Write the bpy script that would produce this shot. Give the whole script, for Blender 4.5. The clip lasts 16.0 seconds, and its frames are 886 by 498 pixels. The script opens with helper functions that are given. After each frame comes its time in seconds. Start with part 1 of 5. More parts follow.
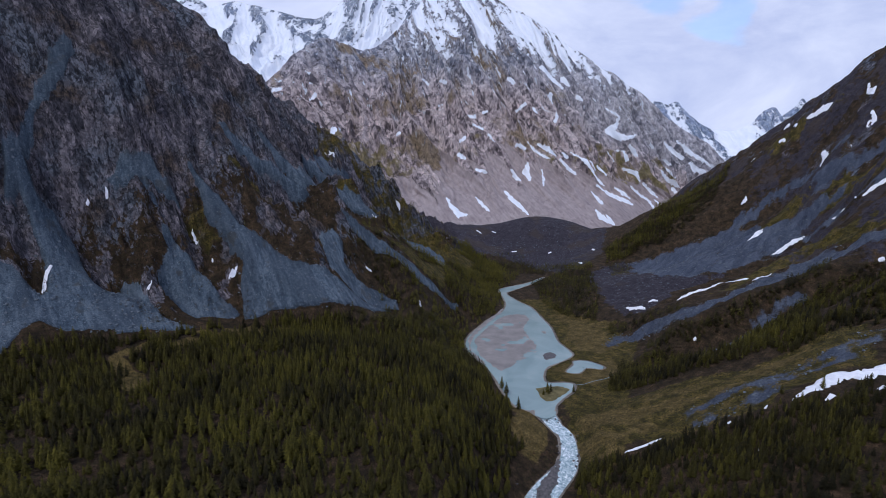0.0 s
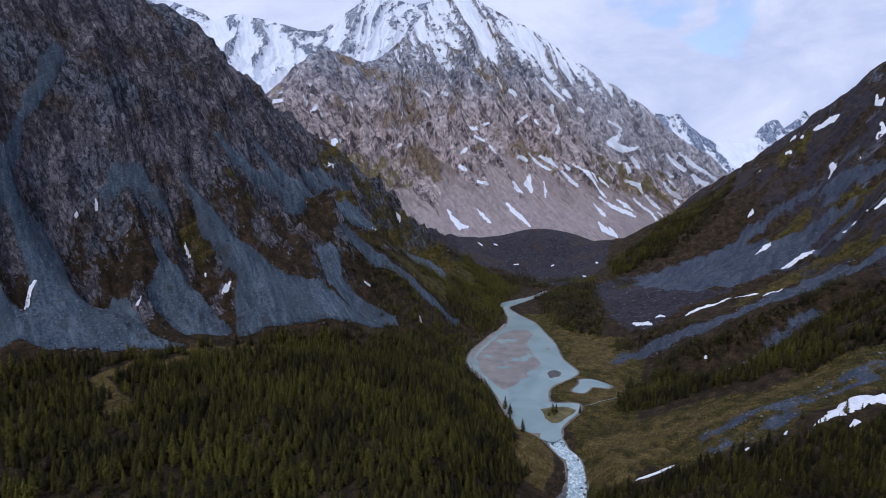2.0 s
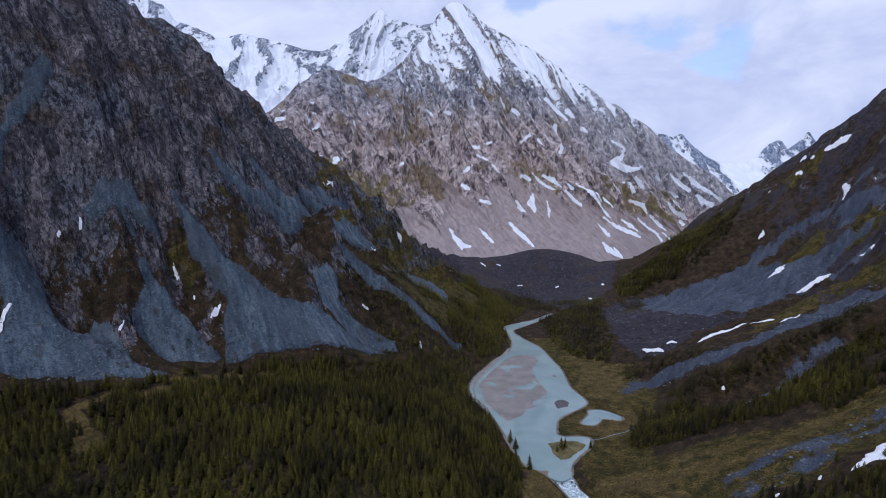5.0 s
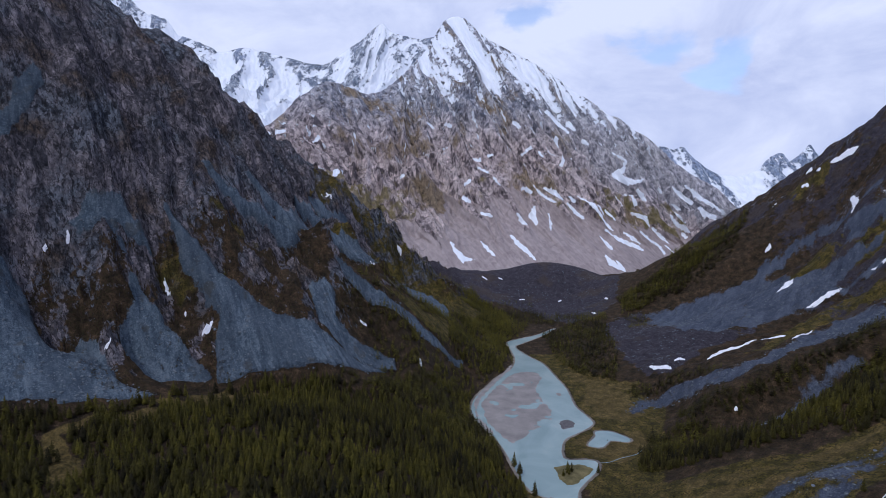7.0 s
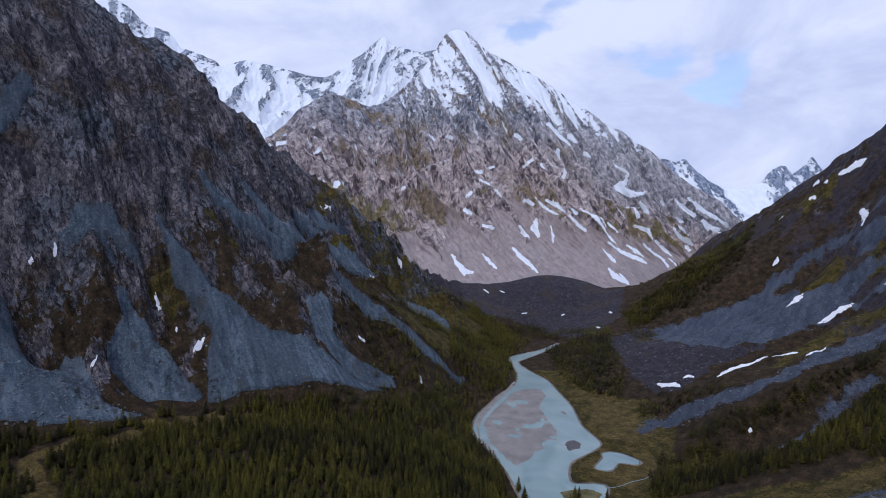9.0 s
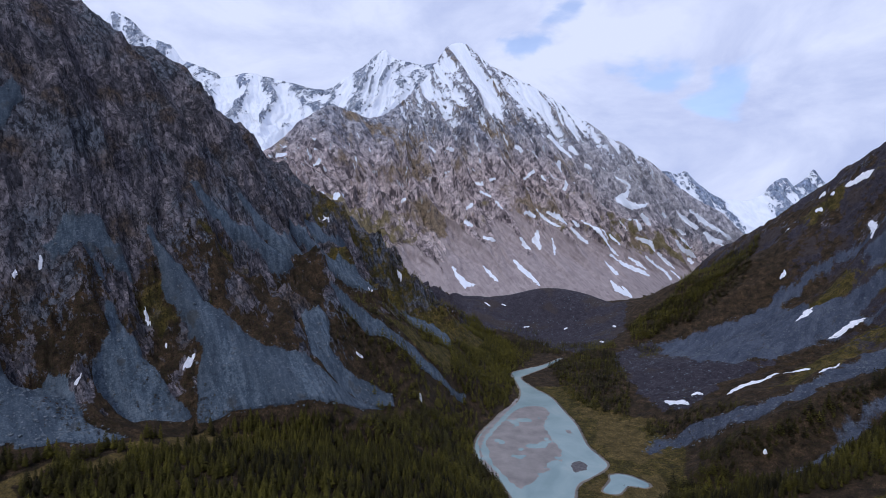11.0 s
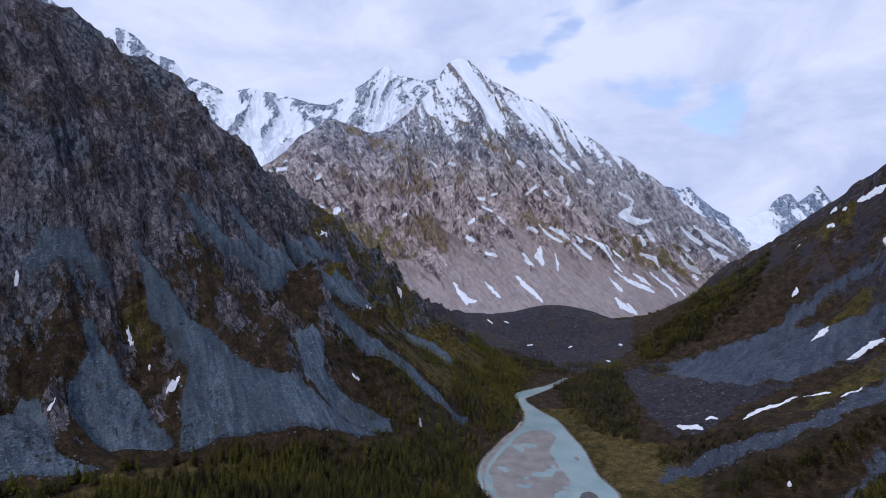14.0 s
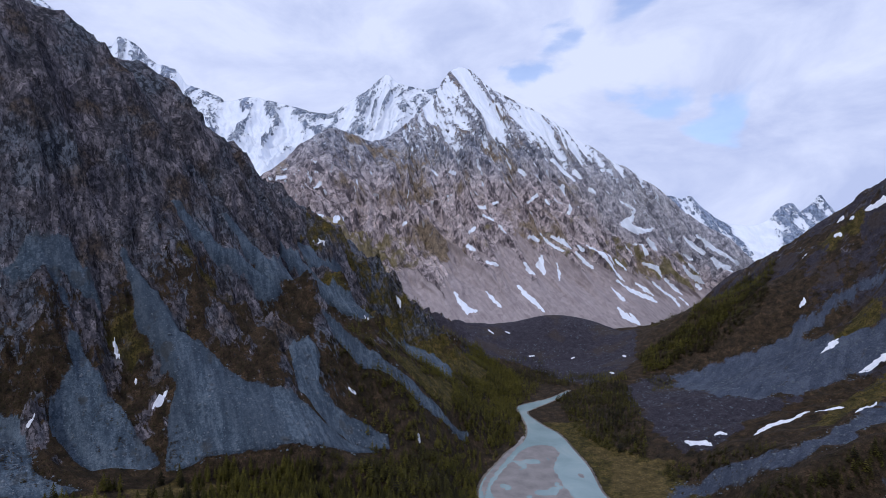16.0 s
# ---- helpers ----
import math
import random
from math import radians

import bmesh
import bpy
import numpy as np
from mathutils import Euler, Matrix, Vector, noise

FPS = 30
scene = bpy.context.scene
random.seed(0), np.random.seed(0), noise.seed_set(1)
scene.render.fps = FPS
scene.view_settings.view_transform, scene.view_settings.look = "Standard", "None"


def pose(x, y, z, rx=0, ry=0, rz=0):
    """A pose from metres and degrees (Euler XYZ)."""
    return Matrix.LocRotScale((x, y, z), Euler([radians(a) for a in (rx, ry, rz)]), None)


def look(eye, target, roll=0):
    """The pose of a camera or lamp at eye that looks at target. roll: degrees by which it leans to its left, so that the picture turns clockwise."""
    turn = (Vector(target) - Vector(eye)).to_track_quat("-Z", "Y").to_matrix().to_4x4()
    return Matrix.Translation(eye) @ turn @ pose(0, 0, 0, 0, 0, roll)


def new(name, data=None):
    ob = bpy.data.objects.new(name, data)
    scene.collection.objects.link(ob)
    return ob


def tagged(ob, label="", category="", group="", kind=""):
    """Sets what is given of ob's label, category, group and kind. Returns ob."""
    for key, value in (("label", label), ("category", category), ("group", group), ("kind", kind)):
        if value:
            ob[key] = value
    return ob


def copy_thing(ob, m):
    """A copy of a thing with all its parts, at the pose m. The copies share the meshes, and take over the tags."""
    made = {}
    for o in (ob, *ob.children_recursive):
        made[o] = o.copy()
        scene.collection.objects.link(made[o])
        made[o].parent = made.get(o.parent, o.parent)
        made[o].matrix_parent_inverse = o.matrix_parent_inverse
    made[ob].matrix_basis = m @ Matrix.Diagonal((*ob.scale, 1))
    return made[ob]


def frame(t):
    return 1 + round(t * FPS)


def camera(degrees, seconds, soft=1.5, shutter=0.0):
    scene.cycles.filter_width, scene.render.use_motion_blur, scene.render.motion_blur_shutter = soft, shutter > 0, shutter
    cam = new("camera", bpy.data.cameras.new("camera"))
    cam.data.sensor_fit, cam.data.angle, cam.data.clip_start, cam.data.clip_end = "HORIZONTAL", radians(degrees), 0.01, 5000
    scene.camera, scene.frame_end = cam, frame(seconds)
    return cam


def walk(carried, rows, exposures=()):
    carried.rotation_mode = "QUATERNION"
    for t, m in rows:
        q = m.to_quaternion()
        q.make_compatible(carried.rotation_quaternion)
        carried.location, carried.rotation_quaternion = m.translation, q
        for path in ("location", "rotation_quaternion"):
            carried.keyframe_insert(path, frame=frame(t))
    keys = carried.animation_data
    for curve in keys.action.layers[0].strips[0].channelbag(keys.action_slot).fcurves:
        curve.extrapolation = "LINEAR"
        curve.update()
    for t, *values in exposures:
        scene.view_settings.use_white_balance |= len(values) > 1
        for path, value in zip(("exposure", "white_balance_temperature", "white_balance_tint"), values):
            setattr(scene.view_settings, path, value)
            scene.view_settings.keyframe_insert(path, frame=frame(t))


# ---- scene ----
cam = camera(82.5, 16.0, 0.65)
PATH = [
    (0, (0.863, -2.164, 119.94), (0.864, -0.196, 119.581), 0.3),
    (0.5, (0.771, 3.375, 119.929), (0.772, 5.344, 119.581), 0.4),
    (1, (0.691, 8.933, 119.91), (0.69, 10.904, 119.573), 0.4),
    (1.5, (0.642, 14.473, 119.88), (0.641, 16.446, 119.554), 0.4),
    (2, (0.613, 19.978, 119.841), (0.61, 21.953, 119.526), 0.4),
    (2.5, (0.594, 25.379, 119.804), (0.59, 27.356, 119.501), 0.5),
    (3, (0.571, 30.712, 119.766), (0.566, 32.69, 119.476), 0.5),
    (3.5, (0.559, 36.012, 119.732), (0.554, 37.993, 119.453), 0.5),
    (4, (0.543, 41.241, 119.701), (0.536, 43.223, 119.434), 0.6),
    (6.5, (0.447, 66.994, 119.44), (0.433, 68.983, 119.235), 0.7),
    (7, (0.397, 72.077, 119.418), (0.382, 74.067, 119.225), 0.7),
    (7.5, (0.299, 77.14, 119.394), (0.282, 79.132, 119.213), 0.7),
    (8, (0.171, 82.192, 119.364), (0.154, 84.185, 119.196), 0.7),
    (8.5, (0.034, 87.239, 119.331), (0.016, 89.233, 119.174), 0.8),
    (9, (-0.104, 92.255, 119.294), (-0.124, 94.25, 119.148), 0.8),
    (9.5, (-0.254, 97.197, 119.24), (-0.275, 99.193, 119.106), 0.8),
    (12, (-1.003, 121.626, 118.522), (-1.028, 123.625, 118.445), 1.0),
    (12.5, (-1.076, 126.479, 118.465), (-1.103, 128.478, 118.398), 1.1),
    (13, (-1.079, 131.315, 118.426), (-1.106, 133.314, 118.369), 1.0),
    (13.5, (-1.021, 136.174, 118.391), (-1.048, 138.174, 118.343), 1.1),
    (14, (-0.938, 141.031, 118.355), (-0.967, 143.03, 118.317), 1.0),
    (14.5, (-0.842, 145.855, 118.322), (-0.871, 147.855, 118.294), 1.0),
    (15, (-0.727, 150.631, 118.299), (-0.757, 152.63, 118.28), 1.1),
    (15.5, (-0.599, 155.342, 118.288), (-0.629, 157.342, 118.277), 1.0),
    (16, (-0.462, 160.036, 118.281), (-0.494, 162.036, 118.278), 1.1),
]
walk(cam, [(t, look(eye, target, roll)) for t, eye, target, roll in PATH], ((0, -0.04, 5950, 13), (16, -0.04, 5950, 13)))


# ---- sky, sun ----
def sky_world():
    w = bpy.data.worlds.new("sky")
    scene.world = w
    w.use_nodes = True
    nt = w.node_tree
    nt.nodes.clear()
    out = nt.nodes.new("ShaderNodeOutputWorld")
    bg = nt.nodes.new("ShaderNodeBackground")
    sky = nt.nodes.new("ShaderNodeTexSky")
    sky.sky_type, sky.sun_disc = "NISHITA", False
    sky.sun_elevation, sky.sun_rotation = radians(51), radians(SUN_TURN)
    sky.air_density, sky.dust_density, sky.ozone_density = 1.3, 0.3, 3.0
    co = nt.nodes.new("ShaderNodeTexCoord")
    mp = nt.nodes.new("ShaderNodeMapping")
    mp.inputs["Scale"].default_value = (1, 1, 1.7)
    mp.inputs["Location"].default_value = (0.35, 0.1, 0.75)
    big = nt.nodes.new("ShaderNodeTexNoise")
    big.inputs["Scale"].default_value, big.inputs["Detail"].default_value = 3.4, 9
    big.inputs["Roughness"].default_value, big.inputs["Distortion"].default_value = 0.52, 0.25
    L = nt.links.new
    # ragged gaps in the cloud, each round a direction
    rag = nt.nodes.new("ShaderNodeVectorMath")
    rag.operation = "MULTIPLY_ADD"
    rag.inputs[1].default_value = (0.5, 0.3, 0.34)
    L(big.outputs["Color"], rag.inputs[0])
    L(co.outputs["Generated"], rag.inputs[2])
    cover = None
    for az, el, wide in ((10.5, 20.0, 0.035), (22.0, 14.5, 0.04), (29.0, 13.5, 0.035), (17.5, 25.5, 0.045), (70, 40, 0.2), (-120, 35, 0.2), (150, 50, 0.2)):
        far = nt.nodes.new("ShaderNodeVectorMath")
        far.operation = "DISTANCE"
        a, e = radians(az), radians(el)
        far.inputs[1].default_value = (math.sin(a) * math.cos(e) + 0.25, math.cos(a) * math.cos(e) + 0.15, math.sin(e) + 0.17)
        L(rag.outputs["Vector"], far.inputs[0])
        one = nt.nodes.new("ShaderNodeMapRange")
        one.interpolation_type = "SMOOTHSTEP"
        one.inputs["From Min"].default_value, one.inputs["From Max"].default_value = wide * 0.7, wide * 1.6
        one.inputs["To Min"].default_value = 0.42
        L(far.outputs["Value"], one.inputs["Value"])
        if cover is None:
            cover = one.outputs["Result"]
        else:
            least = nt.nodes.new("ShaderNodeMath")
            least.operation = "MINIMUM"
            L(cover, least.inputs[0])
            L(one.outputs["Result"], least.inputs[1])
            cover = least.outputs["Value"]
    tone = nt.nodes.new("ShaderNodeTexNoise")
    tone.inputs["Scale"].default_value, tone.inputs["Detail"].default_value = 4.2, 12
    tone.inputs["Roughness"].default_value, tone.inputs["Distortion"].default_value = 0.58, 0.35
    ramp = nt.nodes.new("ShaderNodeValToRGB")
    ramp.color_ramp.elements[0].position, ramp.color_ramp.elements[0].color = 0.38, (0.54, 0.60, 0.82, 1)
    ramp.color_ramp.elements[1].position, ramp.color_ramp.elements[1].color = 0.62, (0.77, 0.815, 0.98, 1)
    gain = nt.nodes.new("ShaderNodeVectorMath")
    gain.operation = "MULTIPLY"
    gain.inputs[1].default_value = (0.150, 0.152, 0.175)
    mix = nt.nodes.new("ShaderNodeMix")
    mix.data_type = "RGBA"
    L(co.outputs["Generated"], mp.inputs["Vector"])
    L(mp.outputs["Vector"], big.inputs["Vector"])
    L(mp.outputs["Vector"], tone.inputs["Vector"])
    L(tone.outputs["Fac"], ramp.inputs["Fac"])
    L(sky.outputs["Color"], gain.inputs[0])
    L(cover, mix.inputs["Factor"])
    L(gain.outputs["Vector"], mix.inputs["A"])
    L(ramp.outputs["Color"], mix.inputs["B"])
    L(mix.outputs["Result"], bg.inputs["Color"])
    bg.inputs["Strength"].default_value = 1.0
    L(bg.outputs["Background"], out.inputs["Surface"])


SUN_TURN = 214.5
sky_world()
sun = new("sun", bpy.data.lights.new("sun", "SUN"))
sun.data.energy, sun.data.angle, sun.data.color = 1.4, radians(5), (1.0, 0.965, 0.91)
sun.matrix_world = look((-330, -480, 720), (0, 0, 0))
scene.view_settings.exposure = 0.0


# ---- materials ----
class Nodes:
    """A node material with a few short ways to wire it."""

    def __init__(self, name, rough=0.9, spec=0.3):
        self.mat = bpy.data.materials.new(name)
        self.mat.use_nodes = True
        self.nt = self.mat.node_tree
        self.bsdf = self.nt.nodes["Principled BSDF"]
        self.bsdf.inputs["Roughness"].default_value = rough
        self.bsdf.inputs["Specular IOR Level"].default_value = spec
        self.geo = self.nt.nodes.new("ShaderNodeNewGeometry")

    def put(self, node, socket, value):
        if isinstance(value, bpy.types.NodeSocket):
            self.nt.links.new(value, node.inputs[socket])
        else:
            node.inputs[socket].default_value = value

    def place(self, scale=(1, 1, 1), turn=0.0):
        r = self.nt.nodes.new("ShaderNodeVectorRotate")
        r.rotation_type = "Z_AXIS"
        r.inputs["Angle"].default_value = radians(turn)
        self.nt.links.new(self.geo.outputs["Position"], r.inputs["Vector"])
        n = self.nt.nodes.new("ShaderNodeMapping")
        n.inputs["Scale"].default_value = scale
        self.nt.links.new(r.outputs["Vector"], n.inputs["Vector"])
        return n.outputs["Vector"]

    def noise(self, scale, detail=4, vector=None, rough=0.55, warp=0.0):
        n = self.nt.nodes.new("ShaderNodeTexNoise")
        self.nt.links.new(vector or self.geo.outputs["Position"], n.inputs["Vector"])
        n.inputs["Scale"].default_value, n.inputs["Detail"].default_value = scale, detail
        n.inputs["Roughness"].default_value, n.inputs["Distortion"].default_value = rough, warp
        return n.outputs["Fac"]

    def cells(self, scale, vector=None):
        n = self.nt.nodes.new("ShaderNodeTexVoronoi")
        self.nt.links.new(vector or self.geo.outputs["Position"], n.inputs["Vector"])
        n.inputs["Scale"].default_value = scale
        return n

    def math(self, op, a, b=0.0, c=0.0):
        n = self.nt.nodes.new("ShaderNodeMath")
        n.operation = op
        for k, v in enumerate((a, b, c)):
            self.put(n, k, v)
        return n.outputs["Value"]

    def step(self, value, lo, hi):
        n = self.nt.nodes.new("ShaderNodeMapRange")
        n.interpolation_type = "SMOOTHSTEP"
        self.put(n, "Value", value)
        n.inputs["From Min"].default_value, n.inputs["From Max"].default_value = lo, hi
        return n.outputs["Result"]

    def ramp(self, value, *stops):
        n = self.nt.nodes.new("ShaderNodeValToRGB")
        self.put(n, "Fac", value)
        e = n.color_ramp.elements
        while len(e) < len(stops):
            e.new(0.5)
        for k, (p, col) in enumerate(stops):
            e[k].position, e[k].color = p, (*col, 1)
        return n.outputs["Color"]

    def mix(self, fac, a, b, blend="MIX"):
        n = self.nt.nodes.new("ShaderNodeMix")
        n.data_type, n.blend_type = "RGBA", blend
        for socket, v in (("Factor", fac), ("A", a), ("B", b)):
            if not isinstance(v, bpy.types.NodeSocket) and socket != "Factor":
                v = (*v, 1)
            self.put(n, socket, v)
        return n.outputs["Result"]

    def attr(self, name):
        n = self.nt.nodes.new("ShaderNodeAttribute")
        n.attribute_name = name
        return n

    def split(self, colour):
        n = self.nt.nodes.new("ShaderNodeSeparateColor")
        self.nt.links.new(colour, n.inputs["Color"])
        return n.outputs["Red"], n.outputs["Green"], n.outputs["Blue"]

    def bump(self, height, strength, distance):
        n = self.nt.nodes.new("ShaderNodeBump")
        n.inputs["Strength"].default_value, n.inputs["Distance"].default_value = strength, distance
        self.nt.links.new(height, n.inputs["Height"])
        self.nt.links.new(n.outputs["Normal"], self.bsdf.inputs["Normal"])

    def done(self, colour):
        self.put(self.bsdf, "Base Color", colour)
        return self.mat


def ground_material():
    """Forest soil, rock, grass, scree and silt, laid by the zone attributes."""
    m = Nodes("valley_ground", 0.92, 0.2)
    zone = m.split(m.attr("zone").outputs["Color"])
    zone2 = m.split(m.attr("zone2").outputs["Color"])
    rib, run = m.place((1, 0.36, 0.34), -70), m.place((1, 0.16, 0.2), -44)
    block = m.split(m.cells(0.4).outputs["Color"])[0]
    fine, mid, wide = m.noise(0.55, 6), m.noise(0.09, 6), m.noise(0.012, 4)
    edge = m.math("MULTIPLY_ADD", m.noise(0.10, 6), 1.1, m.math("MULTIPLY_ADD", fine, 0.45, -0.775))
    streak = m.noise(0.10, 9, rib, 0.66, 0.5)
    crack = m.noise(0.36, 7, rib, 0.68, 0.3)
    slab = m.split(m.cells(0.085, rib).outputs["Color"])[0]
    chip = m.split(m.cells(0.42, rib).outputs["Color"])[0]
    pebble = m.split(m.cells(1.1).outputs["Color"])[0]
    # forest soil and heath
    soil = m.ramp(mid, (0.28, (0.013, 0.009, 0.006)), (0.5, (0.054, 0.034, 0.020)), (0.72, (0.120, 0.074, 0.042)))
    soil = m.mix(m.math("MULTIPLY", m.step(fine, 0.48, 0.58), 0.6), soil, (0.026, 0.025, 0.008))
    soil = m.mix(m.math("MULTIPLY", m.step(fine, 0.44, 0.36), 0.8), soil, (0.010, 0.009, 0.006))
    # rock in leaning ribs and slabs, with dark joints, brown stain and blue-grey lichen
    tone = m.math("MULTIPLY_ADD", slab, 0.22, m.math("MULTIPLY_ADD", chip, 0.26, m.math("MULTIPLY_ADD", streak, 0.8, -0.12)))
    rock = m.ramp(tone, (0.28, (0.026, 0.027, 0.036)), (0.44, (0.078, 0.073, 0.088)), (0.58, (0.150, 0.135, 0.152)), (0.74, (0.30, 0.265, 0.285)))
    brown = m.mix(m.step(crack, 0.4, 0.62), (0.034, 0.025, 0.020), (0.130, 0.092, 0.064))
    rock = m.mix(m.math("MULTIPLY", m.step(m.noise(0.018, 7, None, 0.65), 0.52, 0.64), 0.8), rock, brown)
    rock = m.mix(m.step(m.noise(0.011, 9, None, 0.70), 0.46, 0.62), rock, m.mix(m.step(m.math("MULTIPLY_ADD", chip, 0.3, m.math("MULTIPLY", crack, 0.8)), 0.38, 0.68), (0.034, 0.042, 0.058), (0.168, 0.185, 0.222)))
    joint = m.math("ABSOLUTE", m.math("SUBTRACT", m.noise(0.16, 8, rib, 0.62, 0.6), 0.5))
    rock = m.mix(m.math("MULTIPLY", m.step(joint, 0.030, 0.006), 0.75), rock, (0.012, 0.012, 0.016))
    rock = m.mix(m.math("MULTIPLY", m.step(crack, 0.46, 0.38), 0.75), rock, (0.016, 0.016, 0.021))
    rock = m.mix(m.math("MULTIPLY", m.step(m.noise(0.5, 5, rib, 0.7), 0.58, 0.70), 0.5), rock, (0.20, 0.18, 0.185))
    # grass and dwarf shrubs
    grass = m.ramp(mid, (0.3, (0.036, 0.031, 0.007)), (0.5, (0.094, 0.074, 0.016)), (0.72, (0.185, 0.128, 0.040)))
    grass = m.mix(m.math("MULTIPLY", m.step(fine, 0.51, 0.58), 0.8), grass, (0.026, 0.024, 0.009))
    # scree: blue grey, streaked down the fall line, with larger blocks
    scree = m.ramp(m.math("MULTIPLY_ADD", pebble, 0.22, m.math("MULTIPLY_ADD", block, 0.14, m.math("MULTIPLY_ADD", m.noise(0.20, 8, run, 0.68), 1.15, -0.25))), (0.30, (0.040, 0.058, 0.082)), (0.50, (0.080, 0.110, 0.144)), (0.72, (0.155, 0.190, 0.228)))
    scree = m.mix(m.math("MULTIPLY", m.step(pebble, 0.965, 0.985), 0.5), scree, (0.25, 0.28, 0.31))
    scree = m.mix(m.math("MULTIPLY", m.step(m.noise(0.035, 5, run), 0.42, 0.62), 0.5), scree, (0.042, 0.056, 0.077))
    scree = m.mix(m.math("MULTIPLY", m.step(m.noise(0.05, 6), 0.60, 0.70), 0.6), scree, (0.060, 0.060, 0.058))
    dark = m.ramp(m.math("MULTIPLY_ADD", pebble, 0.26, m.math("MULTIPLY_ADD", block, 0.12, m.math("MULTIPLY_ADD", mid, 0.45, 0.10))), (0.28, (0.018, 0.016, 0.022)), (0.52, (0.045, 0.040, 0.052)), (0.74, (0.105, 0.093, 0.110)))
    dark = m.mix(m.math("MULTIPLY", m.step(wide, 0.52, 0.62), 0.5), dark, (0.075, 0.055, 0.040))
    silt = m.ramp(m.noise(0.05, 6), (0.3, (0.17, 0.15, 0.125)), (0.7, (0.32, 0.285, 0.25)))
    tan = m.ramp(mid, (0.3, (0.070, 0.052, 0.014)), (0.7, (0.205, 0.146, 0.052)))
    tan = m.mix(m.math("MULTIPLY", m.step(fine, 0.48, 0.60), 0.6), tan, (0.060, 0.050, 0.018))

    drawn = m.math("MULTIPLY_ADD", m.noise(0.06, 8, m.place((1, 0.22, 0.3), 50), 0.68), 1.5, m.math("MULTIPLY_ADD", edge, 0.6, -0.75))

    def lay(col, top, weight, torn=edge, lo=0.38, hi=0.60):
        return m.mix(m.step(m.math("ADD", weight, torn), lo, hi), col, top)

    craggy = m.math("MULTIPLY_ADD", crack, 1.8, m.math("MULTIPLY_ADD", edge, 0.9, -0.9))
    col = lay(soil, rock, zone[0], craggy, 0.36, 0.56)
    col = lay(col, grass, zone[1], drawn, 0.28, 0.62)
    col = lay(col, tan, zone2[1], drawn, 0.34, 0.72)
    grit = m.noise(0.30, 10, None, 0.78)
    col = m.mix(1.0, col, m.ramp(grit, (0.30, (0.40, 0.40, 0.40)), (0.50, (0.95, 0.95, 0.95)), (0.68, (1.75, 1.72, 1.68))), "MULTIPLY")
    col = lay(col, dark, zone2[0])
    slate = m.ramp(m.math("MULTIPLY_ADD", pebble, 0.22, m.math("MULTIPLY_ADD", block, 0.06, m.math("MULTIPLY_ADD", m.noise(0.07, 9, m.place((1, 0.3, 0.3), 50), 0.7), 0.85, -0.06))), (0.28, (0.034, 0.043, 0.068)), (0.5, (0.076, 0.093, 0.134)), (0.72, (0.145, 0.168, 0.215)))
    col = lay(col, slate, m.math("MULTIPLY", m.attr("zone").outputs["Alpha"], 0.82), drawn, 0.34, 0.68)
    col = lay(col, scree, zone[2])
    col = lay(col, silt, zone2[2])
    stony = m.math("SUBTRACT", 1.15, m.math("MAXIMUM", zone[2], zone2[2]))
    rough = m.math("MULTIPLY_ADD", grit, 0.35, m.math("MULTIPLY", stony, m.math("ADD", m.math("MULTIPLY", tone, 1.6), m.math("MULTIPLY_ADD", crack, 1.0, m.math("MULTIPLY", fine, 0.3)))))
    m.bump(m.math("MULTIPLY_ADD", pebble, 0.10, m.math("MULTIPLY_ADD", block, 0.08, rough)), 1.0, 4.0)
    return m.done(col)


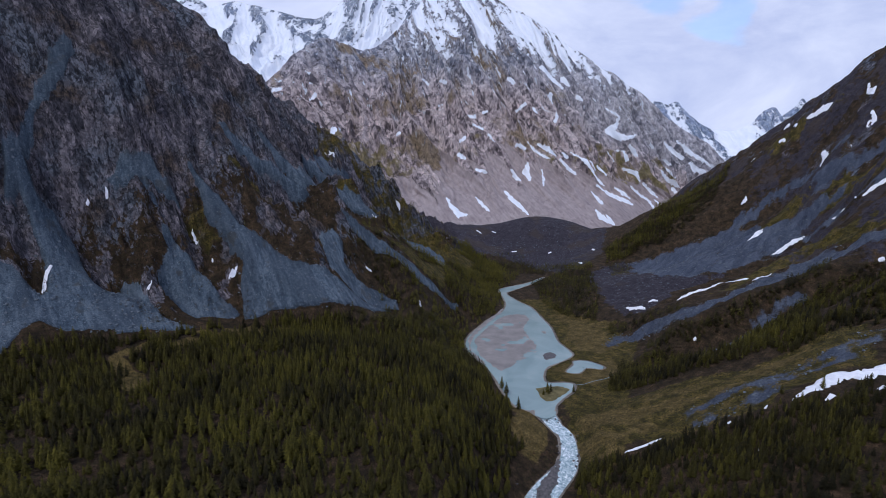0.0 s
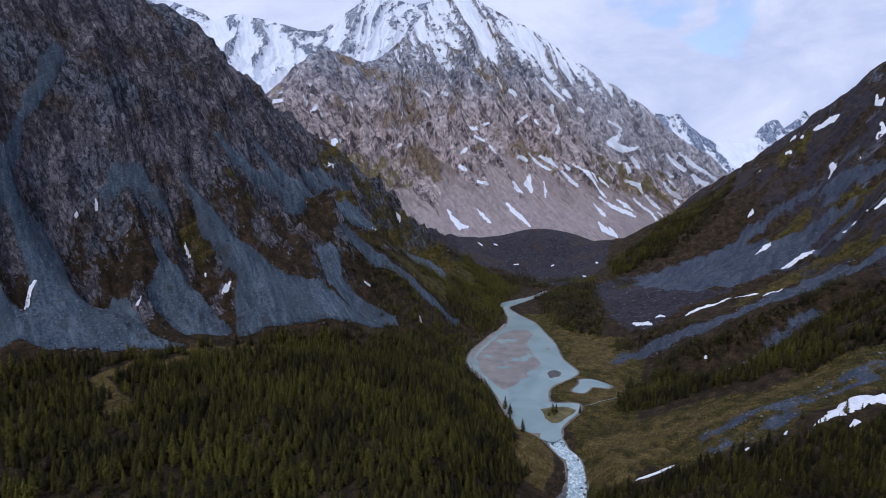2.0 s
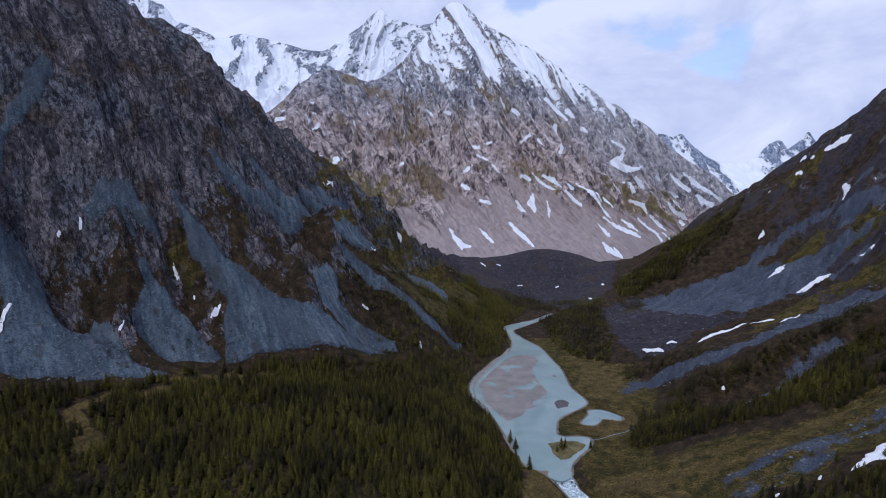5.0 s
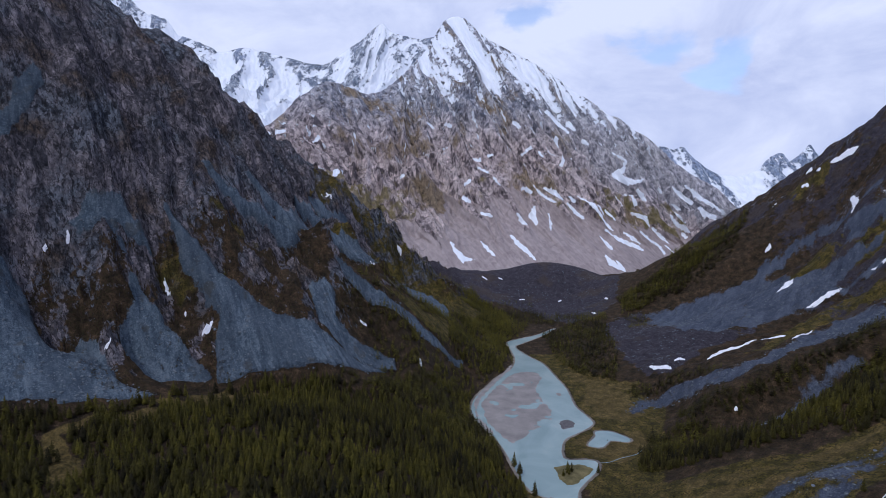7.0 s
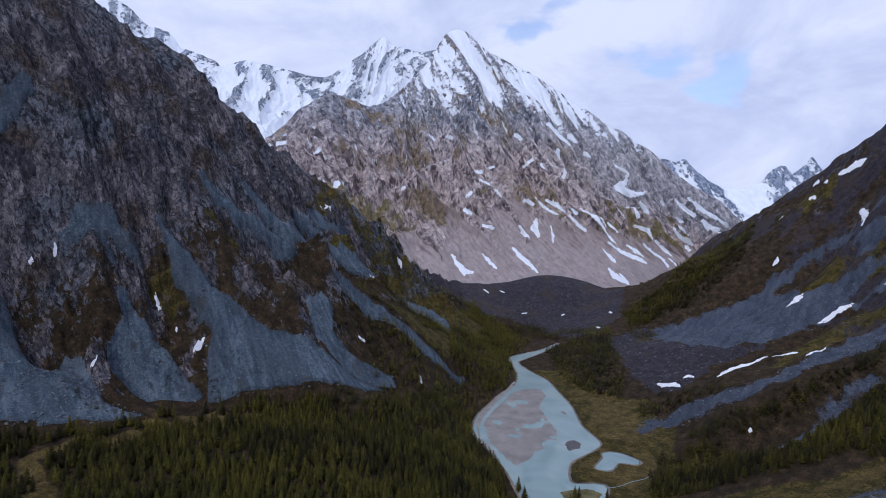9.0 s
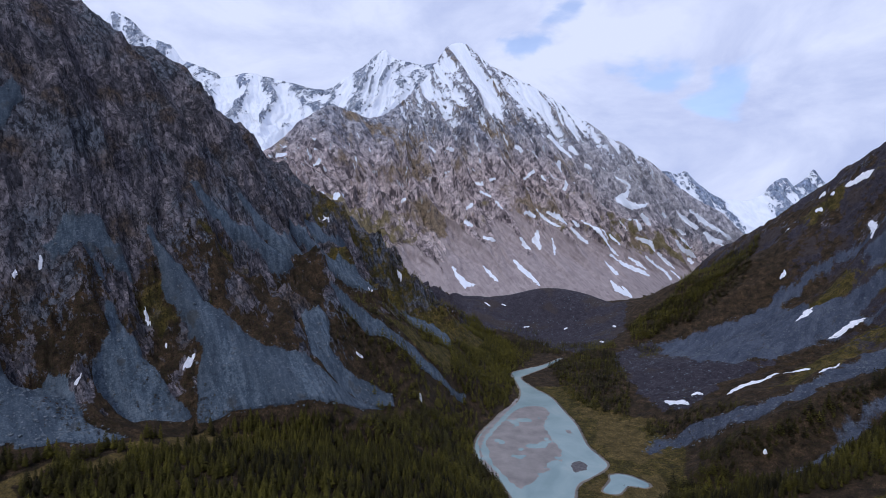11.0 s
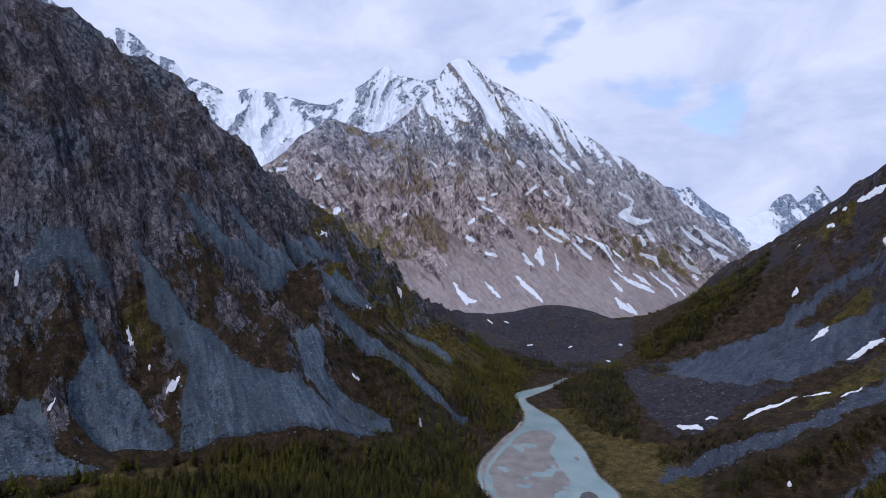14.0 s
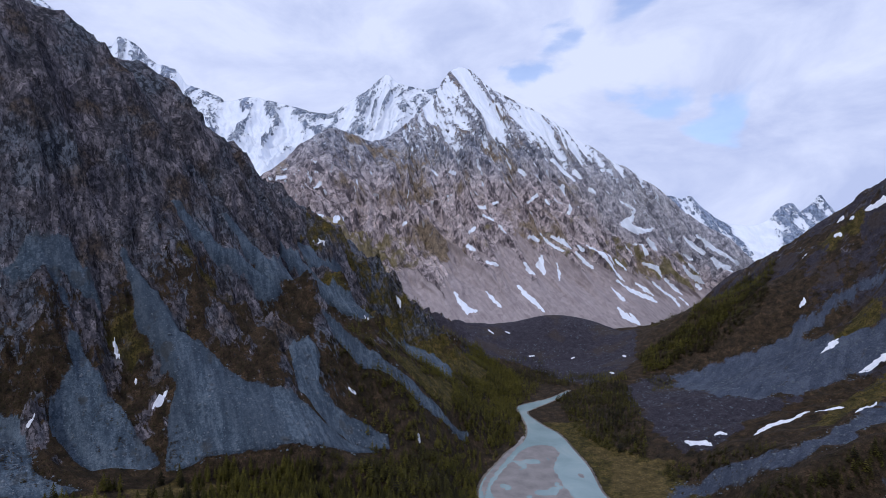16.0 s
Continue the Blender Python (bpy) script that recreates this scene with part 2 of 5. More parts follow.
def peak_material(name, low, mid_col, high, ochre, green):
    """Bare alpine rock with grass in patches and snow by the zone attribute; its grain follows the flow of the face."""
    m = Nodes(name, 0.9, 0.2)
    at = m.split(m.attr("zone").outputs["Color"])
    flow = m.attr("flow").outputs["Vector"]
    a, b, c = m.noise(0.026, 10, flow, 0.70), m.noise(0.05, 9, m.place((1, 0.6, 0.6), 20), 0.72), m.noise(0.0045, 6)
    slab = m.split(m.cells(0.035, flow).outputs["Color"])[0]
    chip = m.split(m.cells(0.075, m.place((1, 0.7, 0.6), 20)).outputs["Color"])[0]
    tone = m.math("MULTIPLY_ADD", slab, 0.28, m.math("MULTIPLY_ADD", chip, 0.26, m.math("MULTIPLY_ADD", a, 0.65, -0.09)))
    rock = m.ramp(tone, (0.30, low), (0.44, mid_col), (0.64, high))
    # the rock turns blue-grey with height
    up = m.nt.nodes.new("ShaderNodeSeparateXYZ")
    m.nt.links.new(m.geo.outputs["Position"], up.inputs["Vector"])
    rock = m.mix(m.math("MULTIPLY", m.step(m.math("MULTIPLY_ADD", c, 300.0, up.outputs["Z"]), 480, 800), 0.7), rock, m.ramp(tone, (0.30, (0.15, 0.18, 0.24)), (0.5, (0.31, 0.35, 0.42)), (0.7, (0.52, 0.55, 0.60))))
    rock = m.mix(m.step(m.math("MULTIPLY_ADD", a, 0.5, c), 0.78, 0.92), rock, m.mix(b, ochre, tuple(min(1, v * 1.9) for v in ochre)))
    rock = m.mix(m.math("MULTIPLY", m.step(b, 0.47, 0.39), 0.7), rock, tuple(v * 0.4 for v in low))
    rock = m.mix(m.math("MULTIPLY", m.attr("zone").outputs["Alpha"], 0.75), rock, m.ramp(tone, (0.30, (0.20, 0.205, 0.24)), (0.5, (0.40, 0.405, 0.45)), (0.7, (0.62, 0.62, 0.66))))
    grassy = m.step(m.math("ADD", at[1], m.math("MULTIPLY_ADD", m.noise(0.012, 7), 1.6, -0.8)), 0.42, 0.6)
    rock = m.mix(m.math("MULTIPLY", grassy, 0.85), rock, m.mix(b, tuple(v * 0.5 for v in green), tuple(v * 1.4 for v in green)))
    grit = m.noise(0.045, 12, None, 0.80)
    rock = m.mix(1.0, rock, m.ramp(grit, (0.32, (0.40, 0.38, 0.40)), (0.50, (0.95, 0.95, 0.95)), (0.66, (1.65, 1.62, 1.60))), "MULTIPLY")
    talus = m.ramp(m.math("MULTIPLY_ADD", chip, 0.2, m.math("MULTIPLY", m.noise(0.05, 7, flow, 0.65), 0.8)), (0.3, tuple(v * 0.66 for v in mid_col)), (0.7, tuple(v * 0.60 for v in high)))
    loose = m.step(m.math("ADD", at[2], m.math("MULTIPLY_ADD", m.noise(0.012, 6, flow), 0.7, -0.35)), 0.42, 0.56)
    rock = m.mix(loose, rock, talus)
    breakup = m.math("ADD", m.math("MULTIPLY_ADD", m.noise(0.028, 10, None, 0.7, 0.3), 1.5, -0.75), m.math("MULTIPLY_ADD", b, 1.3, -0.65))
    snow = m.step(m.math("ADD", at[0], breakup), 0.47, 0.52)
    # small drifts left in the gullies of the upper face
    drift = m.step(m.math("MULTIPLY_ADD", m.noise(0.011, 5), 0.35, m.noise(0.042, 7, flow, 0.6)), 0.80, 0.83)
    drift = m.math("MULTIPLY", drift, m.step(m.math("MULTIPLY_ADD", c, 300.0, up.outputs["Z"]), 330, 560))
    snow = m.math("MAXIMUM", snow, m.math("MULTIPLY", drift, m.math("SUBTRACT", 1.0, loose)))
    col = m.mix(snow, rock, m.ramp(a, (0.3, (0.70, 0.75, 0.84)), (0.7, (0.86, 0.88, 0.92))))
    calm = m.math("SUBTRACT", 1.0, m.math("MULTIPLY", m.math("MAXIMUM", loose, snow), 0.75))
    m.bump(m.math("MULTIPLY", calm, m.math("MULTIPLY_ADD", b, 0.4, m.math("MULTIPLY_ADD", grit, 0.9, tone))), 1.0, 16.0)
    return m.done(col)


def plain(name, dark_col, light_col, scale, rough=0.85, bump=0.0, spec=0.3, detail=5):
    m = Nodes(name, rough, spec)
    n = m.noise(scale, detail)
    if bump:
        m.bump(n, 0.7, bump)
    return m.done(m.ramp(n, (0.3, dark_col), (0.7, light_col)))


def needle_material(name, dark_col, light_col):
    """Needles, each spray a little different, and each tree by its tone."""
    m = Nodes(name, 0.75, 0.2)
    tone = m.attr("tone").outputs["Fac"]
    col = m.mix(tone, dark_col, light_col)
    each = m.math("MULTIPLY_ADD", m.geo.outputs["Random Per Island"], 0.55, 0.7)
    n = m.nt.nodes.new("ShaderNodeVectorMath")
    n.operation = "SCALE"
    m.put(n, 0, col)
    m.put(n, "Scale", each)
    thin = m.nt.nodes.new("ShaderNodeBsdfTranslucent")
    m.put(thin, "Color", n.outputs["Vector"])
    both = m.nt.nodes.new("ShaderNodeMixShader")
    both.inputs["Fac"].default_value = 0.38
    m.nt.links.new(m.bsdf.outputs["BSDF"], both.inputs[1])
    m.nt.links.new(thin.outputs["BSDF"], both.inputs[2])
    m.nt.links.new(both.outputs["Shader"], m.nt.nodes["Material Output"].inputs["Surface"])
    return m.done(n.outputs["Vector"])


def water_material():
    m = Nodes("glacial_water", 0.16, 0.5)
    m.bsdf.inputs["IOR"].default_value = 1.33
    shallow = m.noise(0.02, 5, None, 0.55, 0.8)
    col = m.ramp(shallow, (0.3, (0.17, 0.245, 0.25)), (0.55, (0.225, 0.305, 0.305)), (0.75, (0.29, 0.345, 0.335)))
    m.bump(m.noise(0.5, 4), 0.25, 0.15)
    return m.done(col)


def rapids_material():
    m = Nodes("white_water", 0.35, 0.4)
    foam = m.noise(0.34, 8, None, 0.68, 0.8)
    col = m.ramp(foam, (0.38, (0.16, 0.25, 0.28)), (0.52, (0.42, 0.52, 0.56)), (0.62, (0.80, 0.84, 0.87)))
    m.bump(foam, 0.9, 1.2)
    return m.done(col)


# cloud shade in GROUND and sun in PEAK are put into the base colours
GROUND = ground_material()
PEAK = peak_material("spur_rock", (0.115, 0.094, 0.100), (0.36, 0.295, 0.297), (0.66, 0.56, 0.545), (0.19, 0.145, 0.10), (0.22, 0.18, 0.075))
# distance haze is painted in here: the rock colours are paled and blued
FAR_PEAK = peak_material("hazed_summit_rock", (0.15, 0.20, 0.29), (0.26, 0.32, 0.44), (0.42, 0.48, 0.58), (0.22, 0.26, 0.35), (0.2, 0.2, 0.2))
SNOW = plain("old_snow", (0.66, 0.68, 0.74), (0.84, 0.85, 0.89), 0.25, 0.6, 0.25, 0.3)
NEEDLES = needle_material("needles", (0.018, 0.0155, 0.006), (0.122, 0.107, 0.016))
BARK = plain("bark", (0.035, 0.026, 0.020), (0.09, 0.07, 0.055), 1.5)
WATER = water_material()
RAPIDS = rapids_material()
SILT = plain("wet_silt", (0.17, 0.155, 0.148), (0.275, 0.25, 0.235), 0.06, 0.6, 0.1)
MUD = plain("wet_gravel", (0.045, 0.042, 0.045), (0.13, 0.12, 0.12), 0.4, 0.6, 0.2)
TURF = plain("islet_turf", (0.06, 0.055, 0.02), (0.17, 0.14, 0.065), 0.12, 0.9, 0.2)
BLOCKS = plain("scree_block", (0.06, 0.08, 0.10), (0.19, 0.21, 0.235), 0.3, 0.9)
SHRUB = needle_material("shrub_leaves", (0.055, 0.030, 0.016), (0.075, 0.085, 0.025))


# ---- shape of the land ----
TABLE = np.random.default_rng(7).permutation(4096)
ANGLE = np.random.default_rng(8).uniform(0, 2 * math.pi, 4096)


def perlin(x, y, seed=0):
    xi, yi = np.floor(x).astype(np.int64), np.floor(y).astype(np.int64)
    fx, fy = x - xi, y - yi
    u, v = fx * fx * fx * (fx * (fx * 6 - 15) + 10), fy * fy * fy * (fy * (fy * 6 - 15) + 10)

    def dot(i, j):
        a = ANGLE[TABLE[(TABLE[(xi + i + seed * 131) & 4095] + yi + j) & 4095]]
        return np.cos(a) * (fx - i) + np.sin(a) * (fy - j)

    lo = dot(0, 0) * (1 - u) + dot(1, 0) * u
    hi = dot(0, 1) * (1 - u) + dot(1, 1) * u
    return (lo * (1 - v) + hi * v) * 1.5


def fbm(x, y, octaves=5, seed=0, gain=0.5):
    s, a = 0.0, 1.0
    for k in range(octaves):
        s = s + a * perlin(x, y, seed + k)
        x, y, a = x * 2.03, y * 2.03, a * gain
    return s


def ridged(x, y, octaves=5, seed=0, gain=0.55):
    s, a, w = 0.0, 1.0, 1.0
    for k in range(octaves):
        r = (1 - np.abs(perlin(x, y, seed + k))) ** 2
        s, w = s + a * r * w, np.clip(r * 1.3, 0, 1)
        x, y, a = x * 2.1, y * 2.1, a * gain
    return s - 1.15


def smooth(x, lo, hi):
    t = np.clip((x - lo) / (hi - lo), 0, 1)
    return t * t * (3 - 2 * t)


def slopes(x, y):
    """Slopes of a curve that neither overshoots nor ripples; knots along the last axis."""
    h, d = np.diff(x, axis=-1), np.diff(y, axis=-1) / np.diff(x, axis=-1)
    a, b = d[..., :-1], d[..., 1:]
    w1, w2 = 2 * h[..., 1:] + h[..., :-1], h[..., 1:] + 2 * h[..., :-1]
    with np.errstate(divide="ignore", invalid="ignore"):
        m = np.where(a * b > 0, (w1 + w2) / (w1 / a + w2 / b), 0.0)
    return np.concatenate([d[..., :1], m, d[..., -1:]], axis=-1)


def hermite(x0, x1, y0, y1, m0, m1, x):
    h = x1 - x0
    t = np.clip((x - x0) / h, 0, 1)
    return y0 * (1 + 2 * t) * (1 - t) ** 2 + h * m0 * t * (1 - t) ** 2 + y1 * t * t * (3 - 2 * t) + h * m1 * t * t * (t - 1)


# Cross-sections of the valley, each at a distance y up the valley: (x, z) from behind the western crest over crest, cliff,
# cliff foot, talus, talus foot, forest edge, the two river banks, eastern terrace, lower and upper slope, crest, and behind it.
SECTIONS = {}


def section(y, *points):
    SECTIONS[y] = points


section(-400, (-1500, 200), (-1200, 300), (-950, 200), (-850, 120), (-720, 20), (-560, -55), (-60, -95), (20, -235), (50, -235), (90, -225), (350, -115), (700, 60), (1000, 250), (1400, 200))
section(200, (-1300, 300), (-1000, 420), (-820, 260), (-720, 130), (-640, 20), (-540, -55), (-20, -92), (55, -208), (85, -208), (120, -200), (330, -105), (650, 45), (1000, 300), (1400, 250))
section(400, (-1100, 297), (-800, 446), (-641, 234), (-561, 83), (-491, 4), (-410, -61), (-10, -92), (76, -191), (108, -191), (135, -184), (319, -95), (620, 38), (1000, 331), (1400, 280))
section(480, (-971, 322), (-684, 434), (-526, 199), (-464, 63), (-396, -11), (-325, -62), (-55, -88), (109, -178), (130, -178), (153, -169.8), (323, -105), (603, 24), (1000, 339), (1400, 289))
section(530, (-931, 318), (-638, 428), (-480, 192), (-420, 46), (-340, -29), (-261, -69), (-57, -92), (108, -173.5), (145, -173.5), (180, -167), (327, -110), (597, 14), (1000, 339), (1400, 289))
section(570, (-913, 301), (-616, 425), (-475, 193), (-412, 14), (-302, -55), (-205, -82), (-48, -103), (94, -171.5), (158, -171.5), (218, -166), (332, -114), (593, 6), (1000, 338), (1400, 289))
section(600, (-900, 295), (-599, 425), (-445, 211), (-364, 44), (-259, -28), (-165, -85), (-40, -110), (84, -171.0), (168, -171.0), (240, -166), (335, -119), (590, -3), (1000, 337), (1400, 289))
section(630, (-885, 297), (-574, 433), (-406, 223), (-323, 79), (-218, -3), (-130, -73), (-32, -115), (73, -171.0), (180, -171.0), (253, -166), (338, -130), (586, -17), (997, 333), (1400, 289))
section(665, (-867, 296), (-552, 422), (-371, 214), (-280, 94), (-182, -6), (-101, -84), (-20, -120), (60, -171.0), (194, -171.0), (266, -167), (337, -105), (572, -1), (987, 326), (1400, 289))
section(700, (-850, 294), (-536, 410), (-351, 233), (-254, 98), (-152, -1), (-75, -90), (-10, -125), (52, -171.0), (200, -171.0), (275, -167), (344, -120), (570, -21), (980, 320), (1400, 289))
section(735, (-833, 283), (-525, 395), (-323, 259), (-231, 96), (-133, -3), (-54, -91), (-3, -129), (49, -171.0), (197, -171.0), (282, -167), (352, -118), (571, -30), (976, 319), (1400, 291))
section(770, (-815, 265), (-512, 394), (-308, 225), (-203, 93), (-113, 5), (-38, -99), (3, -132), (47, -171.0), (193, -171.0), (288, -166), (361, -122), (575, -41), (973, 319), (1400, 294))
section(810, (-795, 244), (-489, 361), (-293, 207), (-198, 71), (-100, 4), (-20, -106), (13, -136), (47, -171.0), (190, -171.0), (289, -166), (365, -124), (581, -50), (969, 316), (1400, 299))
section(850, (-777, 235), (-446, 364), (-263, 195), (-185, 73), (-91, -4), (3, -98), (31, -140), (64, -171.0), (189, -171.0), (269, -166), (362, -127), (591, -50), (964, 315), (1400, 304))
section(900, (-800, 209), (-466, 338), (-261, 161), (-176, 79), (-82, -14), (22, -114), (55, -145), (92, -171.0), (188, -171.0), (245, -165), (365, -136), (616, -77), (962, 309), (1400, 313))
section(1000, (-800, 262), (-475, 312), (-231, 150), (-134, 2), (-50, -51), (60, -143), (90, -155), (128, -171.0), (186, -171.0), (240, -160), (419, -118), (660, -28), (960, 311), (1400, 332))
section(1150, (-770, 137), (-450, 207), (-158, 78), (-64, -63), (9, -95), (90, -152), (120, -160), (165, -171.0), (212, -171.0), (270, -158), (489, -137), (753, 29), (972, 365), (1400, 372))
section(1250, (-735, 153), (-421, 236), (-118, 34), (-28, -75), (32, -110), (96, -152), (130, -159), (205, -170.4), (244, -170.4), (303, -157), (525, -83), (745, 78), (932, 291), (1347, 364))
section(1400, (-600, -39), (-180, 20), (-75, -58), (0, -100), (50, -125), (100, -150), (140, -156), (268, -168), (300, -168), (360, -155), (570, -33), (740, 46), (850, 166), (1250, 310))
section(1700, (-700, -20), (-300, -30), (-180, -70), (-80, -105), (0, -125), (90, -138), (160, -143), (330, -150), (370, -150), (450, -150), (590, -135), (720, -62), (850, 50), (1300, 180))
section(2000, (-800, 0), (-400, -40), (-260, -80), (-130, -110), (0, -125), (100, -133), (200, -138), (350, -145), (420, -145), (520, -142), (680, -140), (820, -130), (1000, -90), (1400, 0))
section(2700, (-900, 100), (-500, 20), (-300, -20), (-150, -60), (0, -80), (100, -90), (250, -100), (400, -110), (500, -110), (620, -110), (800, -110), (1000, -110), (1300, -90), (1700, -20))

SY = np.array(sorted(SECTIONS), float)
SX = np.array([[p[0] for p in SECTIONS[y]] for y in SY], float)
SZ = np.array([[p[1] for p in SECTIONS[y]] for y in SY], float)
MX, MZ = slopes(SY, SX.T).T, slopes(SY, SZ.T).T


def columns(y):
    """The section's x and z columns at any y."""
    y = np.clip(y, SY[0], SY[-1])
    k = np.clip(np.searchsorted(SY, y, side="right") - 1, 0, len(SY) - 2)
    args = SY[k][:, None], SY[k + 1][:, None]
    return (hermite(*args, SX[k], SX[k + 1], MX[k], MX[k + 1], y[:, None]), hermite(*args, SZ[k], SZ[k + 1], MZ[k], MZ[k + 1], y[:, None]))


def across(x, y):
    """Smooth height, and where x lies in the section, as a column number."""
    cx, cz = columns(y)
    m = slopes(cx, cz)
    k = np.clip((x[:, None] >= cx).sum(1) - 1, 0, cx.shape[1] - 2)
    r = np.arange(len(x))
    x0, x1 = cx[r, k], cx[r, k + 1]
    z = hermite(x0, x1, cz[r, k], cz[r, k + 1], m[r, k], m[r, k + 1], x)
    return z, np.clip(k + (x - x0) / (x1 - x0), 0, cx.shape[1] - 1)


def curve(points, n=12, closed=False):
    """A smooth curve through a few points."""
    p = np.array(points, float)
    p = np.vstack([p[-1], p, p[:2]]) if closed else np.vstack([2 * p[0] - p[1], p, 2 * p[-1] - p[-2]])
    t = np.linspace(0, 1, n, endpoint=False)[:, None]
    out = []
    for a, b, c, d in zip(p, p[1:], p[2:], p[3:]):
        out.append(0.5 * (2 * b + (c - a) * t + (2 * a - 5 * b + 4 * c - d) * t ** 2 + (3 * b - a - 3 * c + d) * t ** 3))
    if not closed:
        out.append(p[-2:-1])
    return np.vstack(out)


def near_line(x, y, line):
    """Distance to a polyline of (x, y, half width) less the width there, and the share of the way along it."""
    best, along = np.full(len(x), 1e9), np.zeros(len(x))
    n = len(line) - 1
    for k in range(n):
        (ax, ay, aw), (bx, by, bw) = line[k], line[k + 1]
        dx, dy = bx - ax, by - ay
        t = np.clip(((x - ax) * dx + (y - ay) * dy) / (dx * dx + dy * dy + 1e-9), 0, 1)
        d = np.hypot(x - ax - t * dx, y - ay - t * dy) - (aw + (bw - aw) * t)
        hit = d < best
        best, along = np.where(hit, d, best), np.where(hit, (k + t) / n, along)
    return best, along


def inside(x, y, ring):
    """Signed distance to a closed outline: negative inside."""
    ring = np.asarray(ring, float)
    best, odd = np.full(len(x), 1e9), np.zeros(len(x), bool)
    for (ax, ay), (bx, by) in zip(ring, np.roll(ring, -1, 0)):
        dx, dy = bx - ax, by - ay
        t = np.clip(((x - ax) * dx + (y - ay) * dy) / (dx * dx + dy * dy + 1e-9), 0, 1)
        best = np.minimum(best, np.hypot(x - ax - t * dx, y - ay - t * dy))
        cross = (ay > y) != (by > y)
        odd ^= cross & (x < ax + (y - ay) / (dy if dy else 1e-9) * dx)
    return np.where(odd, -best, best)


LAKE_Z = -171.0
LAKE = curve([(250, 1210), (205, 1141), (158, 1087), (139, 1057), (157, 995), (175, 956), (184, 884), (189, 833), (186, 770), (195, 730), (194, 711), (173, 689), (149, 669), (138, 641), (138, 619), (163, 618),
              (172, 613), (167, 597), (150, 576), (137, 558), (129, 535), (117, 528), (104, 541), (84, 566), (70, 643), (54, 692), (42, 720), (38, 756), (46, 795), (68, 843), (86, 881), (113, 919), (129, 976), (129, 1033), (128, 1090), (162, 1122), (200, 1151)], 4, True)
POND = curve([(174, 654), (189, 676), (193, 689), (211, 690), (228, 672), (222, 664), (204, 667), (188, 650)], 6, True)
STREAM = [(122, 534, 9), (128, 515, 7), (136, 500, 7), (132, 470, 8), (124, 452, 9), (104, 430, 11), (85, 405, 11), (70, 360, 11), (62, 300, 11), (50, 220, 11), (35, 0, 12), (35, -400, 12)]


def stream_z(y):
    return np.interp(y, [-400, 200, 400, 500, 535], [-237, -210, -193, -177.5, -171.4])


def mounds(x, y):
    return 72 * np.exp(-(((x - 350) / 150) ** 2 + ((y - 1600) / 130) ** 2) ** 1.3) + 48 * np.exp(-(((x - 120) / 200) ** 2 + ((y - 1580) / 130) ** 2))


def height(x, y, detail=True):
    """Height of the land."""
    x, y = np.asarray(x, float).ravel(), np.asarray(y, float).ravel()
    z, col = across(x + 14 * perlin(x / 90, y / 90, 40) * detail, y)
    # moraine mounds at the head of the flat
    z = z + mounds(x, y)
    west = smooth(col, 5.2, 4.0)
    crag = smooth(col, 4.6, 3.2) * smooth(col, 0.2, 1.0)
    east = smooth(col, 9.5, 11.5)
    if detail:
        chute = np.zeros(len(x))
        for kind, line in STRIPS:
            lo, hi = np.min(line, 0), np.max(line, 0)
            box = (x > lo[0] - hi[2] - 30) & (x < hi[0] + hi[2] + 30) & (y > lo[1] - hi[2] - 30) & (y < hi[1] + hi[2] + 30)
            if kind == "scree" and hi[0] < 60 and box.any():
                chute[box] = np.maximum(chute[box], smooth(near_line(x[box], y[box], line)[0], 6, -6))
        for kind, ring in AREAS:
            lo, hi = np.min(ring, 0), np.max(ring, 0)
            box = (x > lo[0] - 20) & (x < hi[0] + 20) & (y > lo[1] - 20) & (y < hi[1] + 20)
            if kind == "scree" and hi[0] < 60 and box.any():
                chute[box] = np.maximum(chute[box], smooth(inside(x[box], y[box], ring), 6, -6))
        z = z - 11 * chute * smooth(col, 4.9, 4.0)
        crag = crag * (1 - 0.92 * chute) * (0.12 + 0.88 * smooth(col, 1.05, 2.0))
        s, n = 0.72 * x + 0.69 * y, -0.69 * x + 0.72 * y
        warp = 18 * fbm(x / 120, y / 120, 3, 60)
        lean = s + 0.55 * n + warp
        z = z + crag * (40 * ridged(lean / 130, n / 260, 4, 3) + 17 * ridged(lean / 48, n / 120, 3, 5) + 8 * fbm(lean / 26, n / 40, 4, 12))
        z = z + crag * 8 * ridged(lean / 17, (n + z * 0.6) / 32, 4, 15)
        z = z + west * 5 * fbm(x / 40, y / 40, 4, 20)
        z = z + east * (12 * ridged(x / 170, (y + 0.2 * x) / 80, 4, 24) + 6 * fbm(x / 40, y / 40, 4, 26))
        z = z + (2.5 * fbm(x / 45, y / 45, 4, 30)) * (1 - 0.9 * smooth(np.abs(col - 7.5), 1.9, 0.8))
    # lake bed, pond and rapids cut into the flat
    d = np.minimum(inside(x, y, LAKE), inside(x, y, POND))
    z = np.where(d < 60, LAKE_Z + np.where(d < 0, np.maximum(d * 0.15, -2), 0) + np.maximum(d, 0) * 0.03 * smooth(d, 60, 20) + (z - LAKE_Z) * smooth(d, 0, 60) * (z > LAKE_Z - 8) , z)
    d, _ = near_line(x, y, STREAM)
    bed = stream_z(y) - 1.5
    z = np.where((d < 40) & (y < 545), bed + (z - bed) * smooth(d, -2, 26) + np.clip(d, 0, 6) * 0.3, z)
    return z, col
# ---- end of shape ----


# ---- what covers the land: strips of (x, y, half width) ----
STRIPS = []


def strip(kind, *points):
    STRIPS.append((kind, points))


